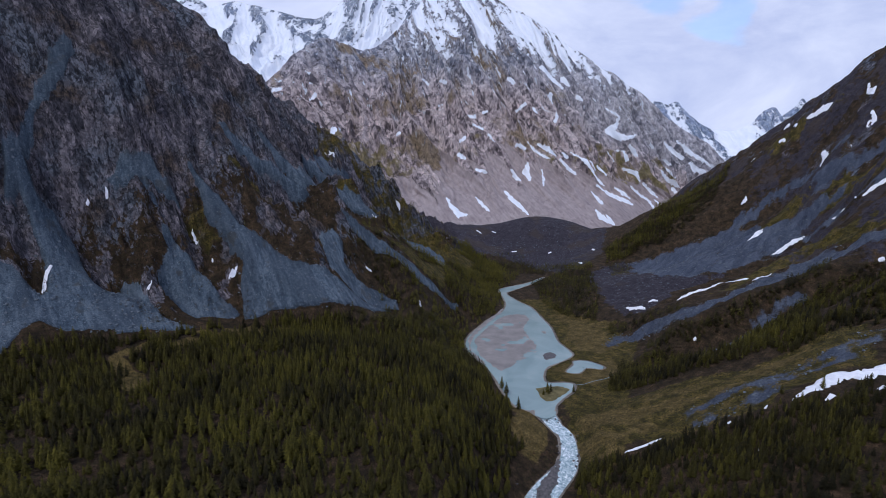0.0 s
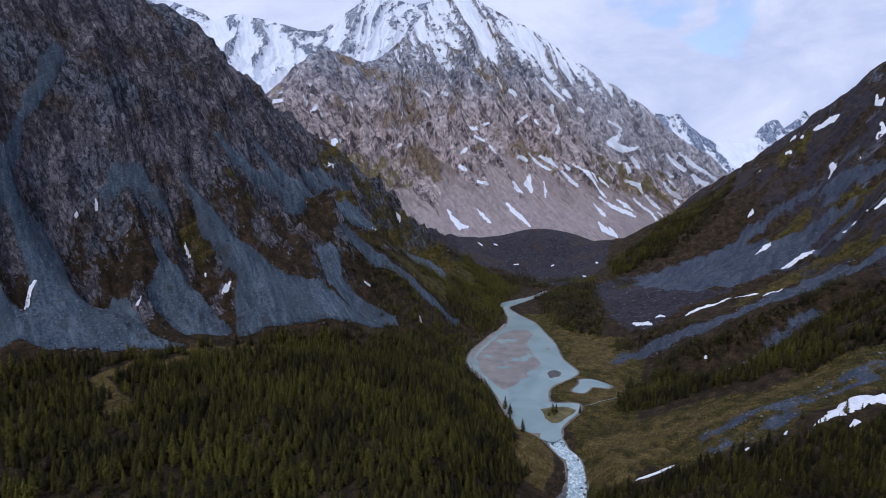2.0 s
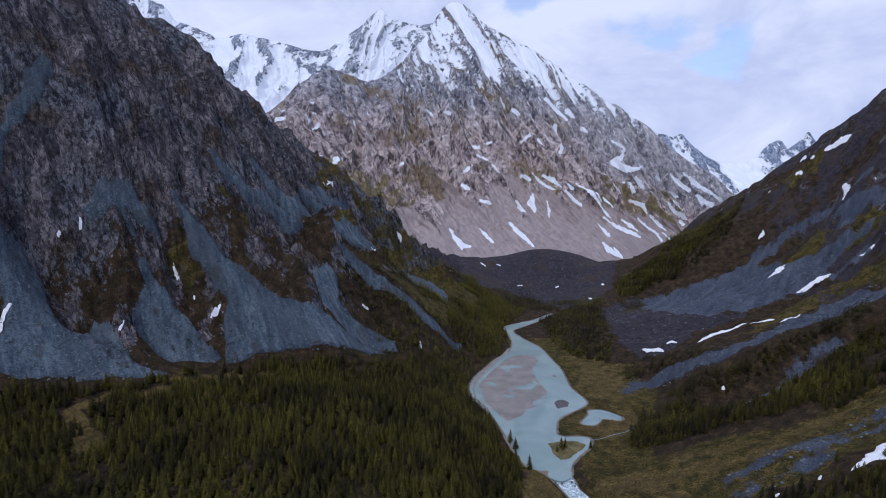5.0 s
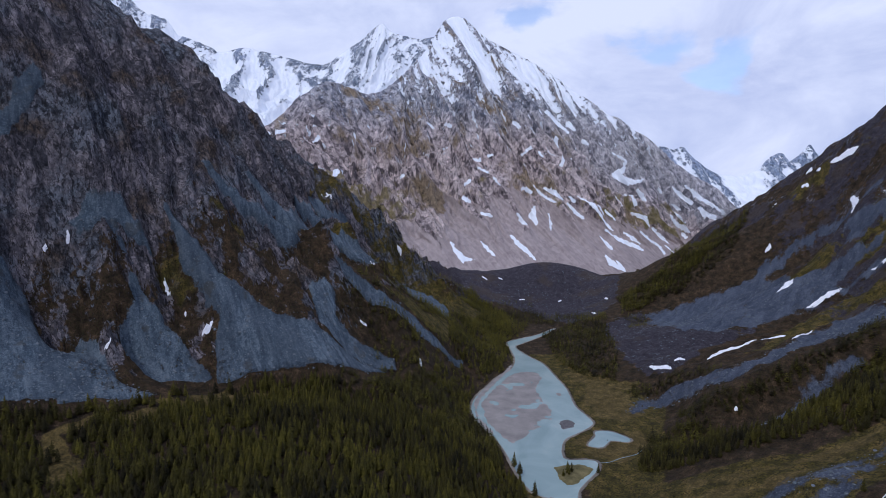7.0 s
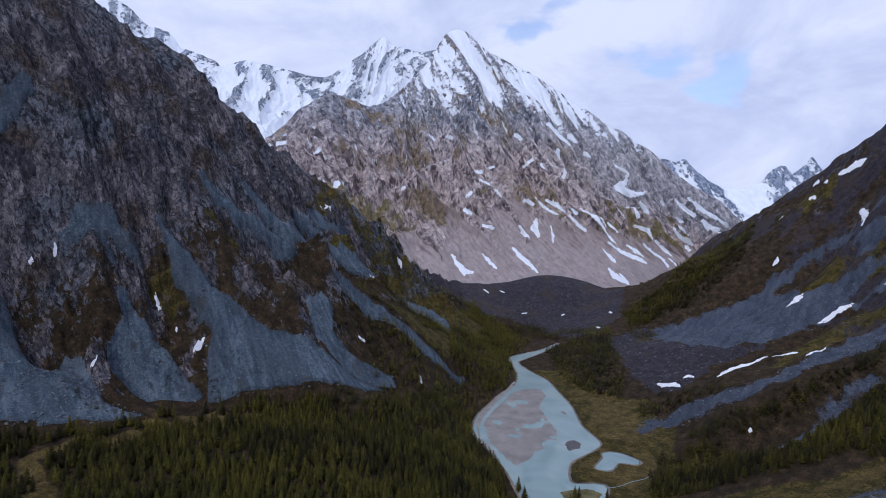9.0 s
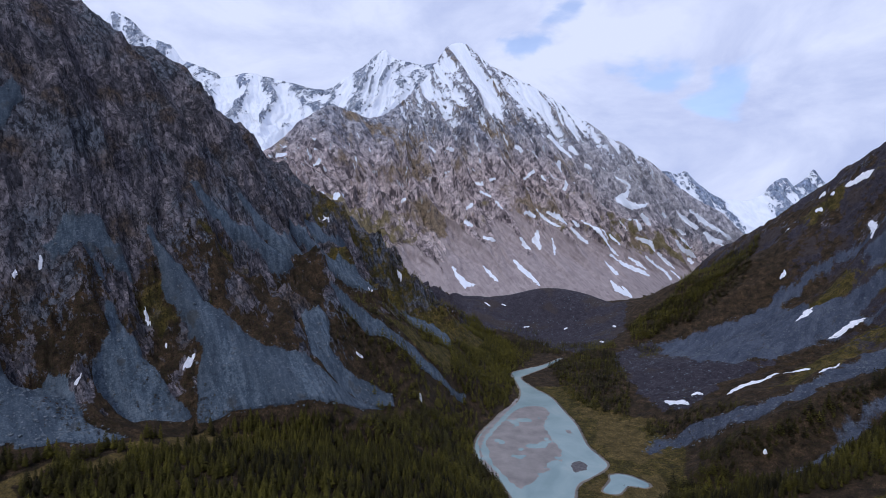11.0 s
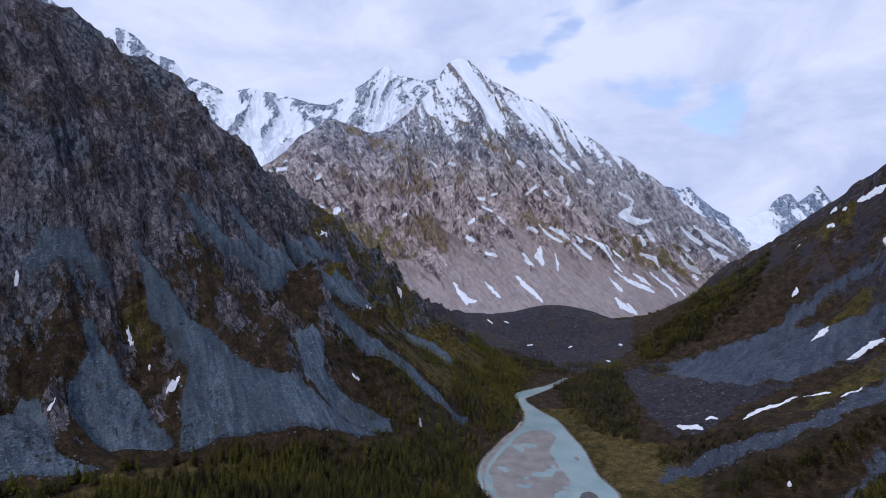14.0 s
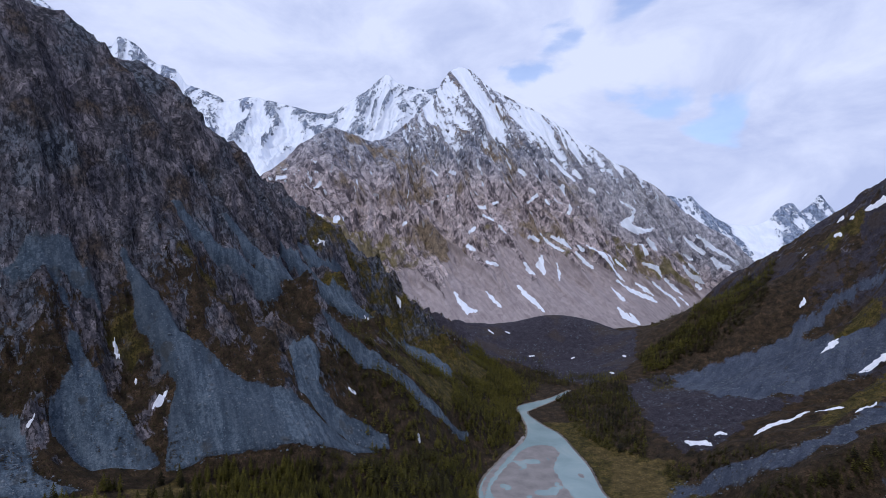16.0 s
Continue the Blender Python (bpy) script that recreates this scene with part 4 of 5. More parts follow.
def pass_cover(x, y, z, relief, u, v):
    rocky = np.maximum(smooth(np.abs(x - 1610), 270, 150), smooth(np.abs(x - 2290 + 60 * v), 260, 150)) * smooth(v, 0.62, 0.40)
    return 0.95 - rocky * (0.50 + 0.5 * np.clip(relief + 0.25, -0.5, 1.2)), 0 * z, 0 * z, 0 * z


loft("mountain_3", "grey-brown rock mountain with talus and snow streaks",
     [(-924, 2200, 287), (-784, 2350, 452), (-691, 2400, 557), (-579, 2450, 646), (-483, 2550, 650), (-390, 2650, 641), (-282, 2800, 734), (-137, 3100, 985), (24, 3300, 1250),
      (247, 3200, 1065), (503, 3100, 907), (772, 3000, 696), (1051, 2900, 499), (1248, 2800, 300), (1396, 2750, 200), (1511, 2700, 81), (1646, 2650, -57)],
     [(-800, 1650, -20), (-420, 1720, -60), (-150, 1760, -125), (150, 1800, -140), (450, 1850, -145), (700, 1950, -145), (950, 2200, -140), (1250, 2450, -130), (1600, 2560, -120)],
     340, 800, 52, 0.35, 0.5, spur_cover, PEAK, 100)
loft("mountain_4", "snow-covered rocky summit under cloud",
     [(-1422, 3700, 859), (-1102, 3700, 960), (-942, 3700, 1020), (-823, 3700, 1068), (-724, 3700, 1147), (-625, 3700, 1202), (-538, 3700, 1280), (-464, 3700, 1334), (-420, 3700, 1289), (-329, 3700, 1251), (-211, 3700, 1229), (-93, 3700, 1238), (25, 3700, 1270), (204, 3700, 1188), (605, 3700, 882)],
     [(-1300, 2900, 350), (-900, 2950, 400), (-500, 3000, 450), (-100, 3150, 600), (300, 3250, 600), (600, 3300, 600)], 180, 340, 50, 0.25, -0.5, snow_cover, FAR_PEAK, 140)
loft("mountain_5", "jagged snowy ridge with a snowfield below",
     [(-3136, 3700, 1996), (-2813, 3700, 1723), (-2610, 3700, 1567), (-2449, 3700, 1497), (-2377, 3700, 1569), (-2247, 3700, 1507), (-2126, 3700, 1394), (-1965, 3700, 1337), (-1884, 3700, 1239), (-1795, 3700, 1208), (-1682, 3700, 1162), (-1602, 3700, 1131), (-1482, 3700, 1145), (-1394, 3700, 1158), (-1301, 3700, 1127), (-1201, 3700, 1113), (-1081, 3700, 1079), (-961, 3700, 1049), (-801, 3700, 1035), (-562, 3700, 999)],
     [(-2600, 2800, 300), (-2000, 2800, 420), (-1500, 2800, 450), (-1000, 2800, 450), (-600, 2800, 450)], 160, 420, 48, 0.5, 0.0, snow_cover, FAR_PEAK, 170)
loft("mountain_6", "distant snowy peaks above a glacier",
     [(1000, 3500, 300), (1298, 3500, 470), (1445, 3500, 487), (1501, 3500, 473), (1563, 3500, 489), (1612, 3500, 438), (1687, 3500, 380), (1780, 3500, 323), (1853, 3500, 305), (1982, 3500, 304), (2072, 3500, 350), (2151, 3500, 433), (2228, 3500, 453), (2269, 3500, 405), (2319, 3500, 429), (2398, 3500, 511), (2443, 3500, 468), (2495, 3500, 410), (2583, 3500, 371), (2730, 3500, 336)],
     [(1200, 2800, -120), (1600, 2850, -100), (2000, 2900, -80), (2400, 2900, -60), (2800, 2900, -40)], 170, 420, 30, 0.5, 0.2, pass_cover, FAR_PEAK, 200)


# ---- water ----
def sheet(name, ring, z, material, label, category, step=6.0):
    """A level sheet of water with a given outline, as a grid clipped to it."""
    ring = np.asarray(ring, float)
    bm = bmesh.new()
    bm.faces.new([bm.verts.new((*p, z)) for p in ring])
    bmesh.ops.triangulate(bm, faces=bm.faces[:])
    me = bpy.data.meshes.new(name)
    bm.to_mesh(me)
    bm.free()
    me.materials.append(material)
    return tagged(new(name, me), label, category, kind="structure")


def outset(ring, by):
    ring = np.asarray(ring, float)
    t = np.roll(ring, -1, 0) - np.roll(ring, 1, 0)
    n = np.stack([t[:, 1], -t[:, 0]], 1) / np.linalg.norm(t, axis=1)[:, None]
    area = np.sum(ring[:, 0] * np.roll(ring[:, 1], -1) - ring[:, 1] * np.roll(ring[:, 0], -1))
    return ring + n * by * np.sign(area)


sheet("river_flat", outset(LAKE, 2.0), LAKE_Z, WATER, "shallow milky turquoise river spread over its flat", "water")
sheet("pond", outset(POND, 1.0), LAKE_Z + 0.05, WATER, "small pale pond in the grassy flat", "water")


def rapids():
    line = curve([p[:2] for p in STREAM[:-1]], 24)
    wide = np.interp(np.linspace(0, 1, len(line)), np.linspace(0, 1, len(STREAM) - 1), [p[2] for p in STREAM[:-1]])
    t = np.gradient(line, axis=0)
    n = np.stack([t[:, 1], -t[:, 0]], 1) / np.linalg.norm(t, axis=1)[:, None]
    s = np.linspace(-1.1, 1.1, 15)
    P = line[:, None] + n[:, None] * (s[None, :, None] * wide[:, None, None])
    x, y = P[..., 0].ravel(), P[..., 1].ravel()
    z = stream_z(y) + 0.45 * fbm(x / 5, y / 5, 3, 300)
    me = mesh_of("rapids", np.stack([x, y, z], 1), lattice(len(line), 15), RAPIDS)
    tagged(new("rapids", me), "white rapids running down a narrow channel", "water", kind="structure")


rapids()


# ---- trees ----
def conifer(rng, tall, wide, tiers, sprays, bare=0.12):
    """Arrays of a conifer: (vertices, triangles) of its trunk and of its crown of drooping sprays."""
    ang = np.arange(5) * 2 * math.pi / 5
    rt = tall * 0.014
    trunk = [(rt * math.cos(a), rt * math.sin(a), -0.8) for a in ang] + [(0.3 * rt * math.cos(a), 0.3 * rt * math.sin(a), tall * 0.8) for a in ang]
    tf = [t for k in range(5) for t in ((k, (k + 1) % 5, 5 + (k + 1) % 5), (k, 5 + (k + 1) % 5, 5 + k))]
    v, f = [], []
    for k in range(tiers):
        share = k / (tiers - 1)
        z = tall * (bare + (0.97 - bare) * share ** 0.92)
        reach = wide * (1 - share) ** 0.72 * (0.55 + 0.45 * min(1, share * 5 + 0.35)) + 0.10 * wide
        turn = rng.uniform(0, 6.28)
        for j in range(max(4, int(sprays * (1 - 0.45 * share)))):
            a = turn + j * 2 * math.pi / max(4, int(sprays * (1 - 0.45 * share))) + rng.uniform(-0.25, 0.25)
            r = reach * rng.uniform(0.7, 1.15)
            half = r * rng.uniform(0.20, 0.32) + 0.05 * wide
            lift = tall * rng.uniform(0.035, 0.075)
            c, s = math.cos(a), math.sin(a)
            zz = z + tall * rng.uniform(-0.02, 0.02)
            i = len(v)
            v += [(0, 0, zz + lift), (0.6 * r * c - half * s, 0.6 * r * s + half * c, zz - 0.1 * lift), (r * c, r * s, zz - lift * rng.uniform(0.1, 0.9)), (0.6 * r * c + half * s, 0.6 * r * s - half * c, zz - 0.1 * lift)]
            f += [(i, i + 1, i + 2), (i, i + 2, i + 3)]
    i = len(v)
    v += [(0.05 * wide, 0, tall * 0.9), (-0.04 * wide, 0.05 * wide, tall * 0.9), (-0.04 * wide, -0.05 * wide, tall * 0.9), (0, 0, tall * 1.03)]
    f += [(i, i + 1, i + 3), (i + 1, i + 2, i + 3), (i + 2, i, i + 3)]
    return (np.array(trunk), np.array(tf)), (np.array(v), np.array(f))


TREES = np.random.default_rng(21)
KINDS = [conifer(TREES, 1.0, w, 10, 8) for w in (0.20, 0.25, 0.29, 0.23)] + [conifer(TREES, 1.0, w, 6, 5) for w in (0.26, 0.30, 0.35)]
WOODS = []


def wood(density, gap, tall, bright, *ring):
    WOODS.append((density, gap, tall, bright, ring))


wood(0.95, 5.0, 15, 0.43, (-402, 402), (-378, 450), (-337, 475), (-289, 488), (-268, 516), (-234, 567), (-184, 602), (-104, 633), (-64, 672), (-19, 742), (43, 814), (47, 753), (62, 664), (81, 533), (85, 477), (59, 418), (35, 320), (8, 217), (-187, 168))
wood(0.65, 6.5, 13, 0.72, (-282, 2643), (-34, 1241), (74, 1431), (169, 1275), (197, 1220), (129, 1071), (114, 964), (67, 846), (43, 814), (-19, 737), (-72, 676), (-105, 688), (-71, 750), (-123, 765), (-141, 1009))
wood(0.9, 6.5, 14, 0.8, (-17, 1066), (72, 1403), (165, 1246), (128, 1094), (55, 1036), (-4, 1044))
wood(0.9, 6, 13, 0.3, (207, 1155), (286, 1214), (359, 1179), (300, 926), (275, 856), (225, 889), (207, 964))
wood(0.8, 5.5, 11, 0.25, (-145, 745), (-114, 762), (-76, 759), (-66, 748), (-86, 720), (-113, 715), (-133, 706))
wood(0.8, 6, 12, 0.3, (-154, 1161), (-122, 1257), (-69, 1251), (-11, 1406), (-39, 1233), (-92, 1215), (-133, 1138))
wood(0.9, 6, 13, 0.75, (-33, 1386), (72, 1434), (147, 1291), (147, 1098), (92, 899), (54, 885), (8, 859), (-44, 853))
wood(0.95, 6.5, 18, 0.7, (434, 1308), (541, 1343), (743, 1555), (773, 1445), (781, 1386), (750, 1355), (646, 1310), (548, 1265), (451, 1212), (399, 1207))
wood(0.98, 4.6, 14, 0.3, (229, 652), (279, 676), (316, 631), (317, 582), (359, 586), (399, 602), (450, 630), (502, 644), (412, 536), (381, 541), (334, 548), (287, 559), (245, 585), (205, 587))
wood(0.9, 5.5, 11, 0.35, (283, 842), (347, 814), (389, 756), (373, 727), (333, 781), (274, 794))
wood(0.95, 4.8, 12, 0.28, (306, 721), (341, 658), (406, 659), (462, 666), (578, 735), (511, 657), (450, 648), (397, 644), (334, 642), (291, 660))
wood(0.98, 5, 13, 0.34, (125, 450), (186, 443), (240, 429), (274, 421), (305, 418), (339, 402), (380, 414), (310, 328), (234, 372), (122, 437))
wood(0.95, 5.2, 14, 0.2, (393, 399), (348, 402), (311, 416), (251, 436), (173, 436), (129, 431), (103, 358), (256, 232))
wood(0.16, 9, 12, 0.3, (457, 475), (400, 470), (333, 451), (258, 453), (179, 454), (251, 436), (311, 416), (393, 399))
wood(0.6, 8, 11, 0.6, (645, 1852), (893, 2190), (717, 1587), (668, 1490), (596, 1577))
wood(0.4, 8, 11, 0.35, (128, 1407), (235, 1422), (255, 1307), (161, 1209), (127, 1302))
wood(0.25, 8, 10, 0.4, (-164, 765), (-107, 708), (-24, 803), (-74, 802), (-119, 778))
wood(0.7, 6, 11, 0.55, (402, 1190), (445, 1198), (473, 1177), (436, 1166))
LONE = [(90, 545, 17), (133, 590, 14), (138, 592, 12), (134, 586, 11), (166, 590, 11), (77, 600, 17), (81, 585, 15), (127, 583, 8)]
wood(0.7, 7, 12, 0.35, (180, 1240), (260, 1230), (328, 1251), (300, 1331), (200, 1350), (130, 1300))
wood(0.9, 6.5, 16, 0.3, (429, 1331), (539, 1328), (655, 1352), (738, 1358), (685, 1258), (604, 1231), (495, 1227), (417, 1229))
wood(0.95, 4.5, 8, 0.95, (314, 1265), (369, 1265), (368, 1200), (305, 1190))
wood(0.95, 4.5, 8, 0.95, (402, 1182), (453, 1190), (462, 1156), (395, 1130))
wood(0.5, 5, 9, 0.5, (-269, 652), (-251, 657), (-231, 652), (-222, 639), (-237, 634), (-254, 633))
wood(0.4, 6, 9, 0.4, (-339, 643), (-310, 661), (-294, 662), (-283, 645), (-313, 638))
wood(0.98, 4.6, 14, 0.3, (392, 550), (426, 556), (475, 580), (536, 581), (486, 521), (423, 512), (377, 526))
wood(0.9, 4.8, 12, 0.28, (452, 640), (512, 647), (594, 648), (536, 581), (479, 601), (403, 567))


def planted():
    """Places of trees: x, y, height, tone."""
    out = []
    for density, gap, tall, bright, ring in WOODS:
        ring = np.array(ring, float)
        lo, hi = ring.min(0), ring.max(0)
        gx, gy = np.meshgrid(np.arange(lo[0], hi[0], gap), np.arange(lo[1], hi[1], gap))
        x = gx.ravel() + TREES.uniform(-0.5, 0.5, gx.size) * gap
        y = gy.ravel() + TREES.uniform(-0.5, 0.5, gx.size) * gap
        clump = 0.5 + 0.9 * fbm(x / 38, y / 38, 3, 400)
        keep = (inside(x, y, ring) + 7 * fbm(x / 25, y / 25, 2, 410) < 0) & (TREES.uniform(0, 1, len(x)) < density * (0.6 + clump) * (1 - 0.3 * smooth(y, 420, 300)))
        x, y = x[keep], y[keep]
        for kind, line in STRIPS:
            if not len(x):
                break
            slack = {"scree": -1.0, "slate": -1.0, "tan": 1.5, "grass": 2.0, "dark": 0.0}[kind]
            d, _ = near_line(x, y, line)
            keep = (d > slack) | (TREES.uniform(0, 1, len(x)) < 0.04)
            x, y = x[keep], y[keep]
        for kind, ring2 in AREAS:
            if len(x) and kind != "dark":
                keep = (inside(x, y, ring2) > -1.0) | (TREES.uniform(0, 1, len(x)) < (0.22 if kind == "tan" else 0.04))
                x, y = x[keep], y[keep]
        keep = (inside(x, y, LAKE) > 4) & (near_line(x, y, STREAM)[0] > 6)
        x, y = x[keep], y[keep]
        size = tall * TREES.uniform(0.6, 1.2, len(x)) * (0.85 + 0.25 * fbm(x / 30, y / 30, 2, 420))
        tone = np.clip(bright + TREES.normal(0, 0.2, len(x)) + 0.35 * fbm(x / 60, y / 60, 2, 430), 0, 1)
        out.append(np.stack([x, y, size, tone], 1))
    return np.vstack(out)


def forest(name, label, trees, kinds):
    """Many trees joined into one mesh."""
    z, _ = height(trees[:, 0], trees[:, 1])
    pick = TREES.integers(0, len(kinds), len(trees))
    turn = TREES.uniform(0, 6.28, len(trees))
    V, F, T, base = [], [], [], 0
    for k, (_, (v, f)) in enumerate(kinds):
        i = np.nonzero(pick == k)[0]
        c, s, h = np.cos(turn[i])[:, None], np.sin(turn[i])[:, None], trees[i, 2][:, None]
        fat = TREES.uniform(0.85, 1.25, len(i))[:, None]
        px = (v[None, :, 0] * c - v[None, :, 1] * s) * h * fat + trees[i, 0][:, None]
        py = (v[None, :, 0] * s + v[None, :, 1] * c) * h * fat + trees[i, 1][:, None]
        pz = v[None, :, 2] * h + z[i][:, None] - 0.3
        V.append(np.stack([px, py, pz], -1).reshape(-1, 3))
        F.append((f[None] + (np.arange(len(i)) * len(v))[:, None, None]).reshape(-1, 3) + base)
        T.append(np.repeat(trees[i, 3], len(v)))
        base += len(i) * len(v)
    me = mesh_of(name, np.vstack(V), np.vstack(F), NEEDLES, False)
    tones(me, np.concatenate(T))
    tagged(new(name, me), label, "forest", kind="stuff")


def lone_tree(kind, tone):
    """A conifer as a thing: an Empty at its base with trunk and crown."""
    (tv, tf), (cv, cf) = KINDS[kind]
    tree = new("conifer_tree")
    trunk = new("trunk", mesh_of("trunk", tv, tf, BARK))
    me = mesh_of("crown", cv, cf, NEEDLES, False)
    tones(me, np.full(len(cv), tone))
    crown = new("crown", me)
    trunk.parent = crown.parent = tree
    return tagged(tree, "slender dark green conifer growing on the slope", "tree", "conifers of the valley")


ALL = planted()
near = (ALL[:, 0] > -75) & (ALL[:, 0] < 60) & (ALL[:, 1] > 255) & (ALL[:, 1] < 330)
near &= np.cumsum(near) <= 230
MODELS = [lone_tree(k, tone) for k in range(4) for tone in (0.25, 0.55)]
singles = [tuple(t) for t in ALL[near]] + [(x, y, h, 0.2) for x, y, h in LONE]
sz, _ = height([t[0] for t in singles], [t[1] for t in singles])
sz[-len(LONE):] = np.maximum(sz[-len(LONE):], LAKE_Z + 0.7)
for k, ((x, y, h, tone), z) in enumerate(zip(singles, sz)):
    m = pose(x, y, z - 0.2, 0, 0, 47 * k % 360) @ Matrix.Diagonal((h, h, h, 1))
    if k < len(MODELS):
        MODELS[k].matrix_world = m
    else:
        copy_thing(MODELS[k % len(MODELS)], m).matrix_world = m
rest = ALL[~near]
close = rest[:, 1] < 620
forest("forest", "dense dark green conifer forest on the hill", rest[close], KINDS[:4])
forest("far_forest", "conifer forest on the far slopes", rest[~close], KINDS[4:])


# ---- snow remnants ----
PATCH = [0]


def snow_patch(*line):
    """A patch of old snow that lies along a few points, with a ragged edge and a rounded back."""
    PATCH[0] += 1
    span = sum(math.dist(a[:2], b[:2]) for a, b in zip(line, line[1:])) / (len(line) - 1)
    p = curve([q[:2] for q in line], int(min(40, max(8, span / 3))))
    t = np.linspace(0, 1, len(p))
    wide = np.interp(t, np.linspace(0, 1, len(line)), [q[2] * 0.66 for q in line])
    d = np.gradient(p, axis=0)
    n = np.stack([d[:, 1], -d[:, 0]], 1) / (np.linalg.norm(d, axis=1)[:, None] + 1e-6)
    ends = np.clip(np.minimum(t, 1 - t) * 7, 0, 1) ** 0.5
    s = np.linspace(-1, 1, 13)
    seed = PATCH[0] * 7.31
    run = np.concatenate([[0], np.cumsum(np.linalg.norm(np.diff(p, axis=0), axis=1))])
    scale = max(2.0, wide.max() * 0.9)
    torn = 0.3 if wide.max() < 3.5 else 0.6
    rag = np.stack([1 + torn * fbm(run / scale + seed, 0 * run + seed, 3, 500), 1 + torn * fbm(run / scale + seed + 50, 0 * run + seed, 3, 510)], 1)
    side = np.where(s[None] < 0, rag[:, :1], rag[:, 1:])
    P = p[:, None] + n[:, None] * (s[None, :] * np.clip(side, 0.25, 2) * (wide * ends)[:, None])[..., None]
    x, y = P[..., 0].ravel(), P[..., 1].ravel()
    z = height(x, y)[0]
    thick = np.clip(wide * 0.16, 0.35, 3.5)[:, None] * (1 - s[None] ** 2) ** 0.5 * ends[:, None]
    z = z + (thick + 0.7 - np.where(np.abs(s) == 1, 0.5, 0.0)[None] - 0.5 * (ends == 0)[:, None]).ravel()
    me = mesh_of("snow_patch", np.stack([x, y, z], 1), lattice(len(p), 13), SNOW)
    tagged(new("snow_patch", me), "patch of old white snow lying in a hollow", "snow patch", "snow remnants")


snow_patch((-317.5, 631.2, 2.1), (-313.4, 630.0, 2.6), (-308.2, 626.9, 2.1))
snow_patch((-263.4, 604.5, 1.5), (-257.9, 608.9, 3.0), (-256.8, 617.5, 2.0))
snow_patch((-339.0, 559.8, 1.0), (-334.6, 558.6, 1.9), (-332.0, 560.5, 1.0))
snow_patch((-34.2, 743.7, 1.7), (-32.0, 731.5, 3.4))
snow_patch((-227.1, 981.6, 2.3), (-219.1, 993.4, 3.9), (-209.4, 994.6, 2.3))
snow_patch((-411.4, 581.1, 2.1), (-410.4, 585.4, 2.1))
snow_patch((-396.3, 593.2, 2.1), (-393.5, 594.9, 1.6))
snow_patch((-400.9, 488.3, 2.1), (-409.6, 505.7, 3.2), (-409.2, 517.1, 2.1))
snow_patch((-110.0, 1180.8, 2.8), (-98.7, 1179.4, 3.7))
snow_patch((-123.4, 885.1, 2.0), (-113.1, 863.9, 2.0))
snow_patch((-112.2, 720.6, 1.6), (-103.4, 723.3, 2.2))
snow_patch((-395.5, 594.2, 2.3), (-394.8, 596.3, 1.7))
snow_patch((-291.1, 622.9, 1.5), (-288.8, 622.8, 1.4))
snow_patch((315, 420, 2.0), (331, 424, 6.0), (349, 430, 10.2), (367, 433, 12.4), (381, 425, 11.8), (403, 428, 9.9), (427, 438, 7.2))
snow_patch((334, 406, 2.0), (344, 410, 4.0))
snow_patch((371, 399, 2.0), (383, 404, 4.1))
snow_patch((329, 869, 2.2), (335, 852, 6.5), (345, 843, 5.4), (349, 831, 2.1))
snow_patch((360, 849, 2.2), (370, 851, 4.4), (373, 840, 2.2))
snow_patch((394, 817, 3.2), (419, 828, 5.4), (448, 831, 5.5), (484, 844, 4.5))
snow_patch((483, 834, 2.2), (503, 834, 3.4), (519, 830, 2.2))
snow_patch((496, 784, 2.1), (518, 793, 3.3), (541, 806, 2.2))
snow_patch((629, 1027, 2.6), (644, 1025, 7.9), (672, 1044, 6.9))
snow_patch((632, 950, 1.8), (652, 946, 6.1), (673, 946, 7.4), (690, 948, 3.7))
snow_patch((715, 922, 1.2), (720, 902, 3.7), (693, 845, 2.4))
snow_patch((700, 844, 1.8), (714, 841, 4.9), (730, 832, 6.2))
snow_patch((829, 1122, 4.7), (810, 1085, 7.3), (771, 1043, 4.3))
snow_patch((846, 1210, 3.4), (861, 1191, 6.7), (873, 1169, 6.7))
snow_patch((836, 1236, 3.4), (838, 1226, 3.4))
snow_patch((835, 1269, 3.5), (843, 1259, 3.5))
snow_patch((844, 1027, 4.4), (841, 1012, 5.7), (827, 1013, 5.7))
snow_patch((896, 1109, 4.9), (879, 1069, 6.2))
snow_patch((798, 1011, 4.2), (803, 1010, 2.8))
snow_patch((815, 1250, 5.2), (817, 1230, 3.4))
snow_patch((785, 1301, 3.5), (782, 1285, 3.5))
snow_patch((709, 1198, 3.3), (721, 1196, 8.3))
snow_patch((571, 646, 1.9), (580, 648, 4.9))
snow_patch((338, 643, 1.7), (342, 644, 2.6))
snow_patch((178, 445, 0.9), (192, 446, 1.9), (216, 451, 1.9))
snow_patch((266, 430, 1.9), (270, 431, 1.3))
snow_patch((296, 426, 1.9), (300, 429, 1.3))
snow_patch((268, 387, 1.2), (271, 387, 1.2))
snow_patch((104, 1543, 3.5), (118, 1514, 3.4))
snow_patch((150, 1531, 2.6), (163, 1519, 3.5))
snow_patch((199, 1430, 3.3), (216, 1436, 3.3))
snow_patch((305, 1430, 3.3), (316, 1436, 3.4))
snow_patch((350, 1264, 4.6), (353, 1247, 4.5))
snow_patch((414, 1375, 3.4), (411, 1342, 3.3))


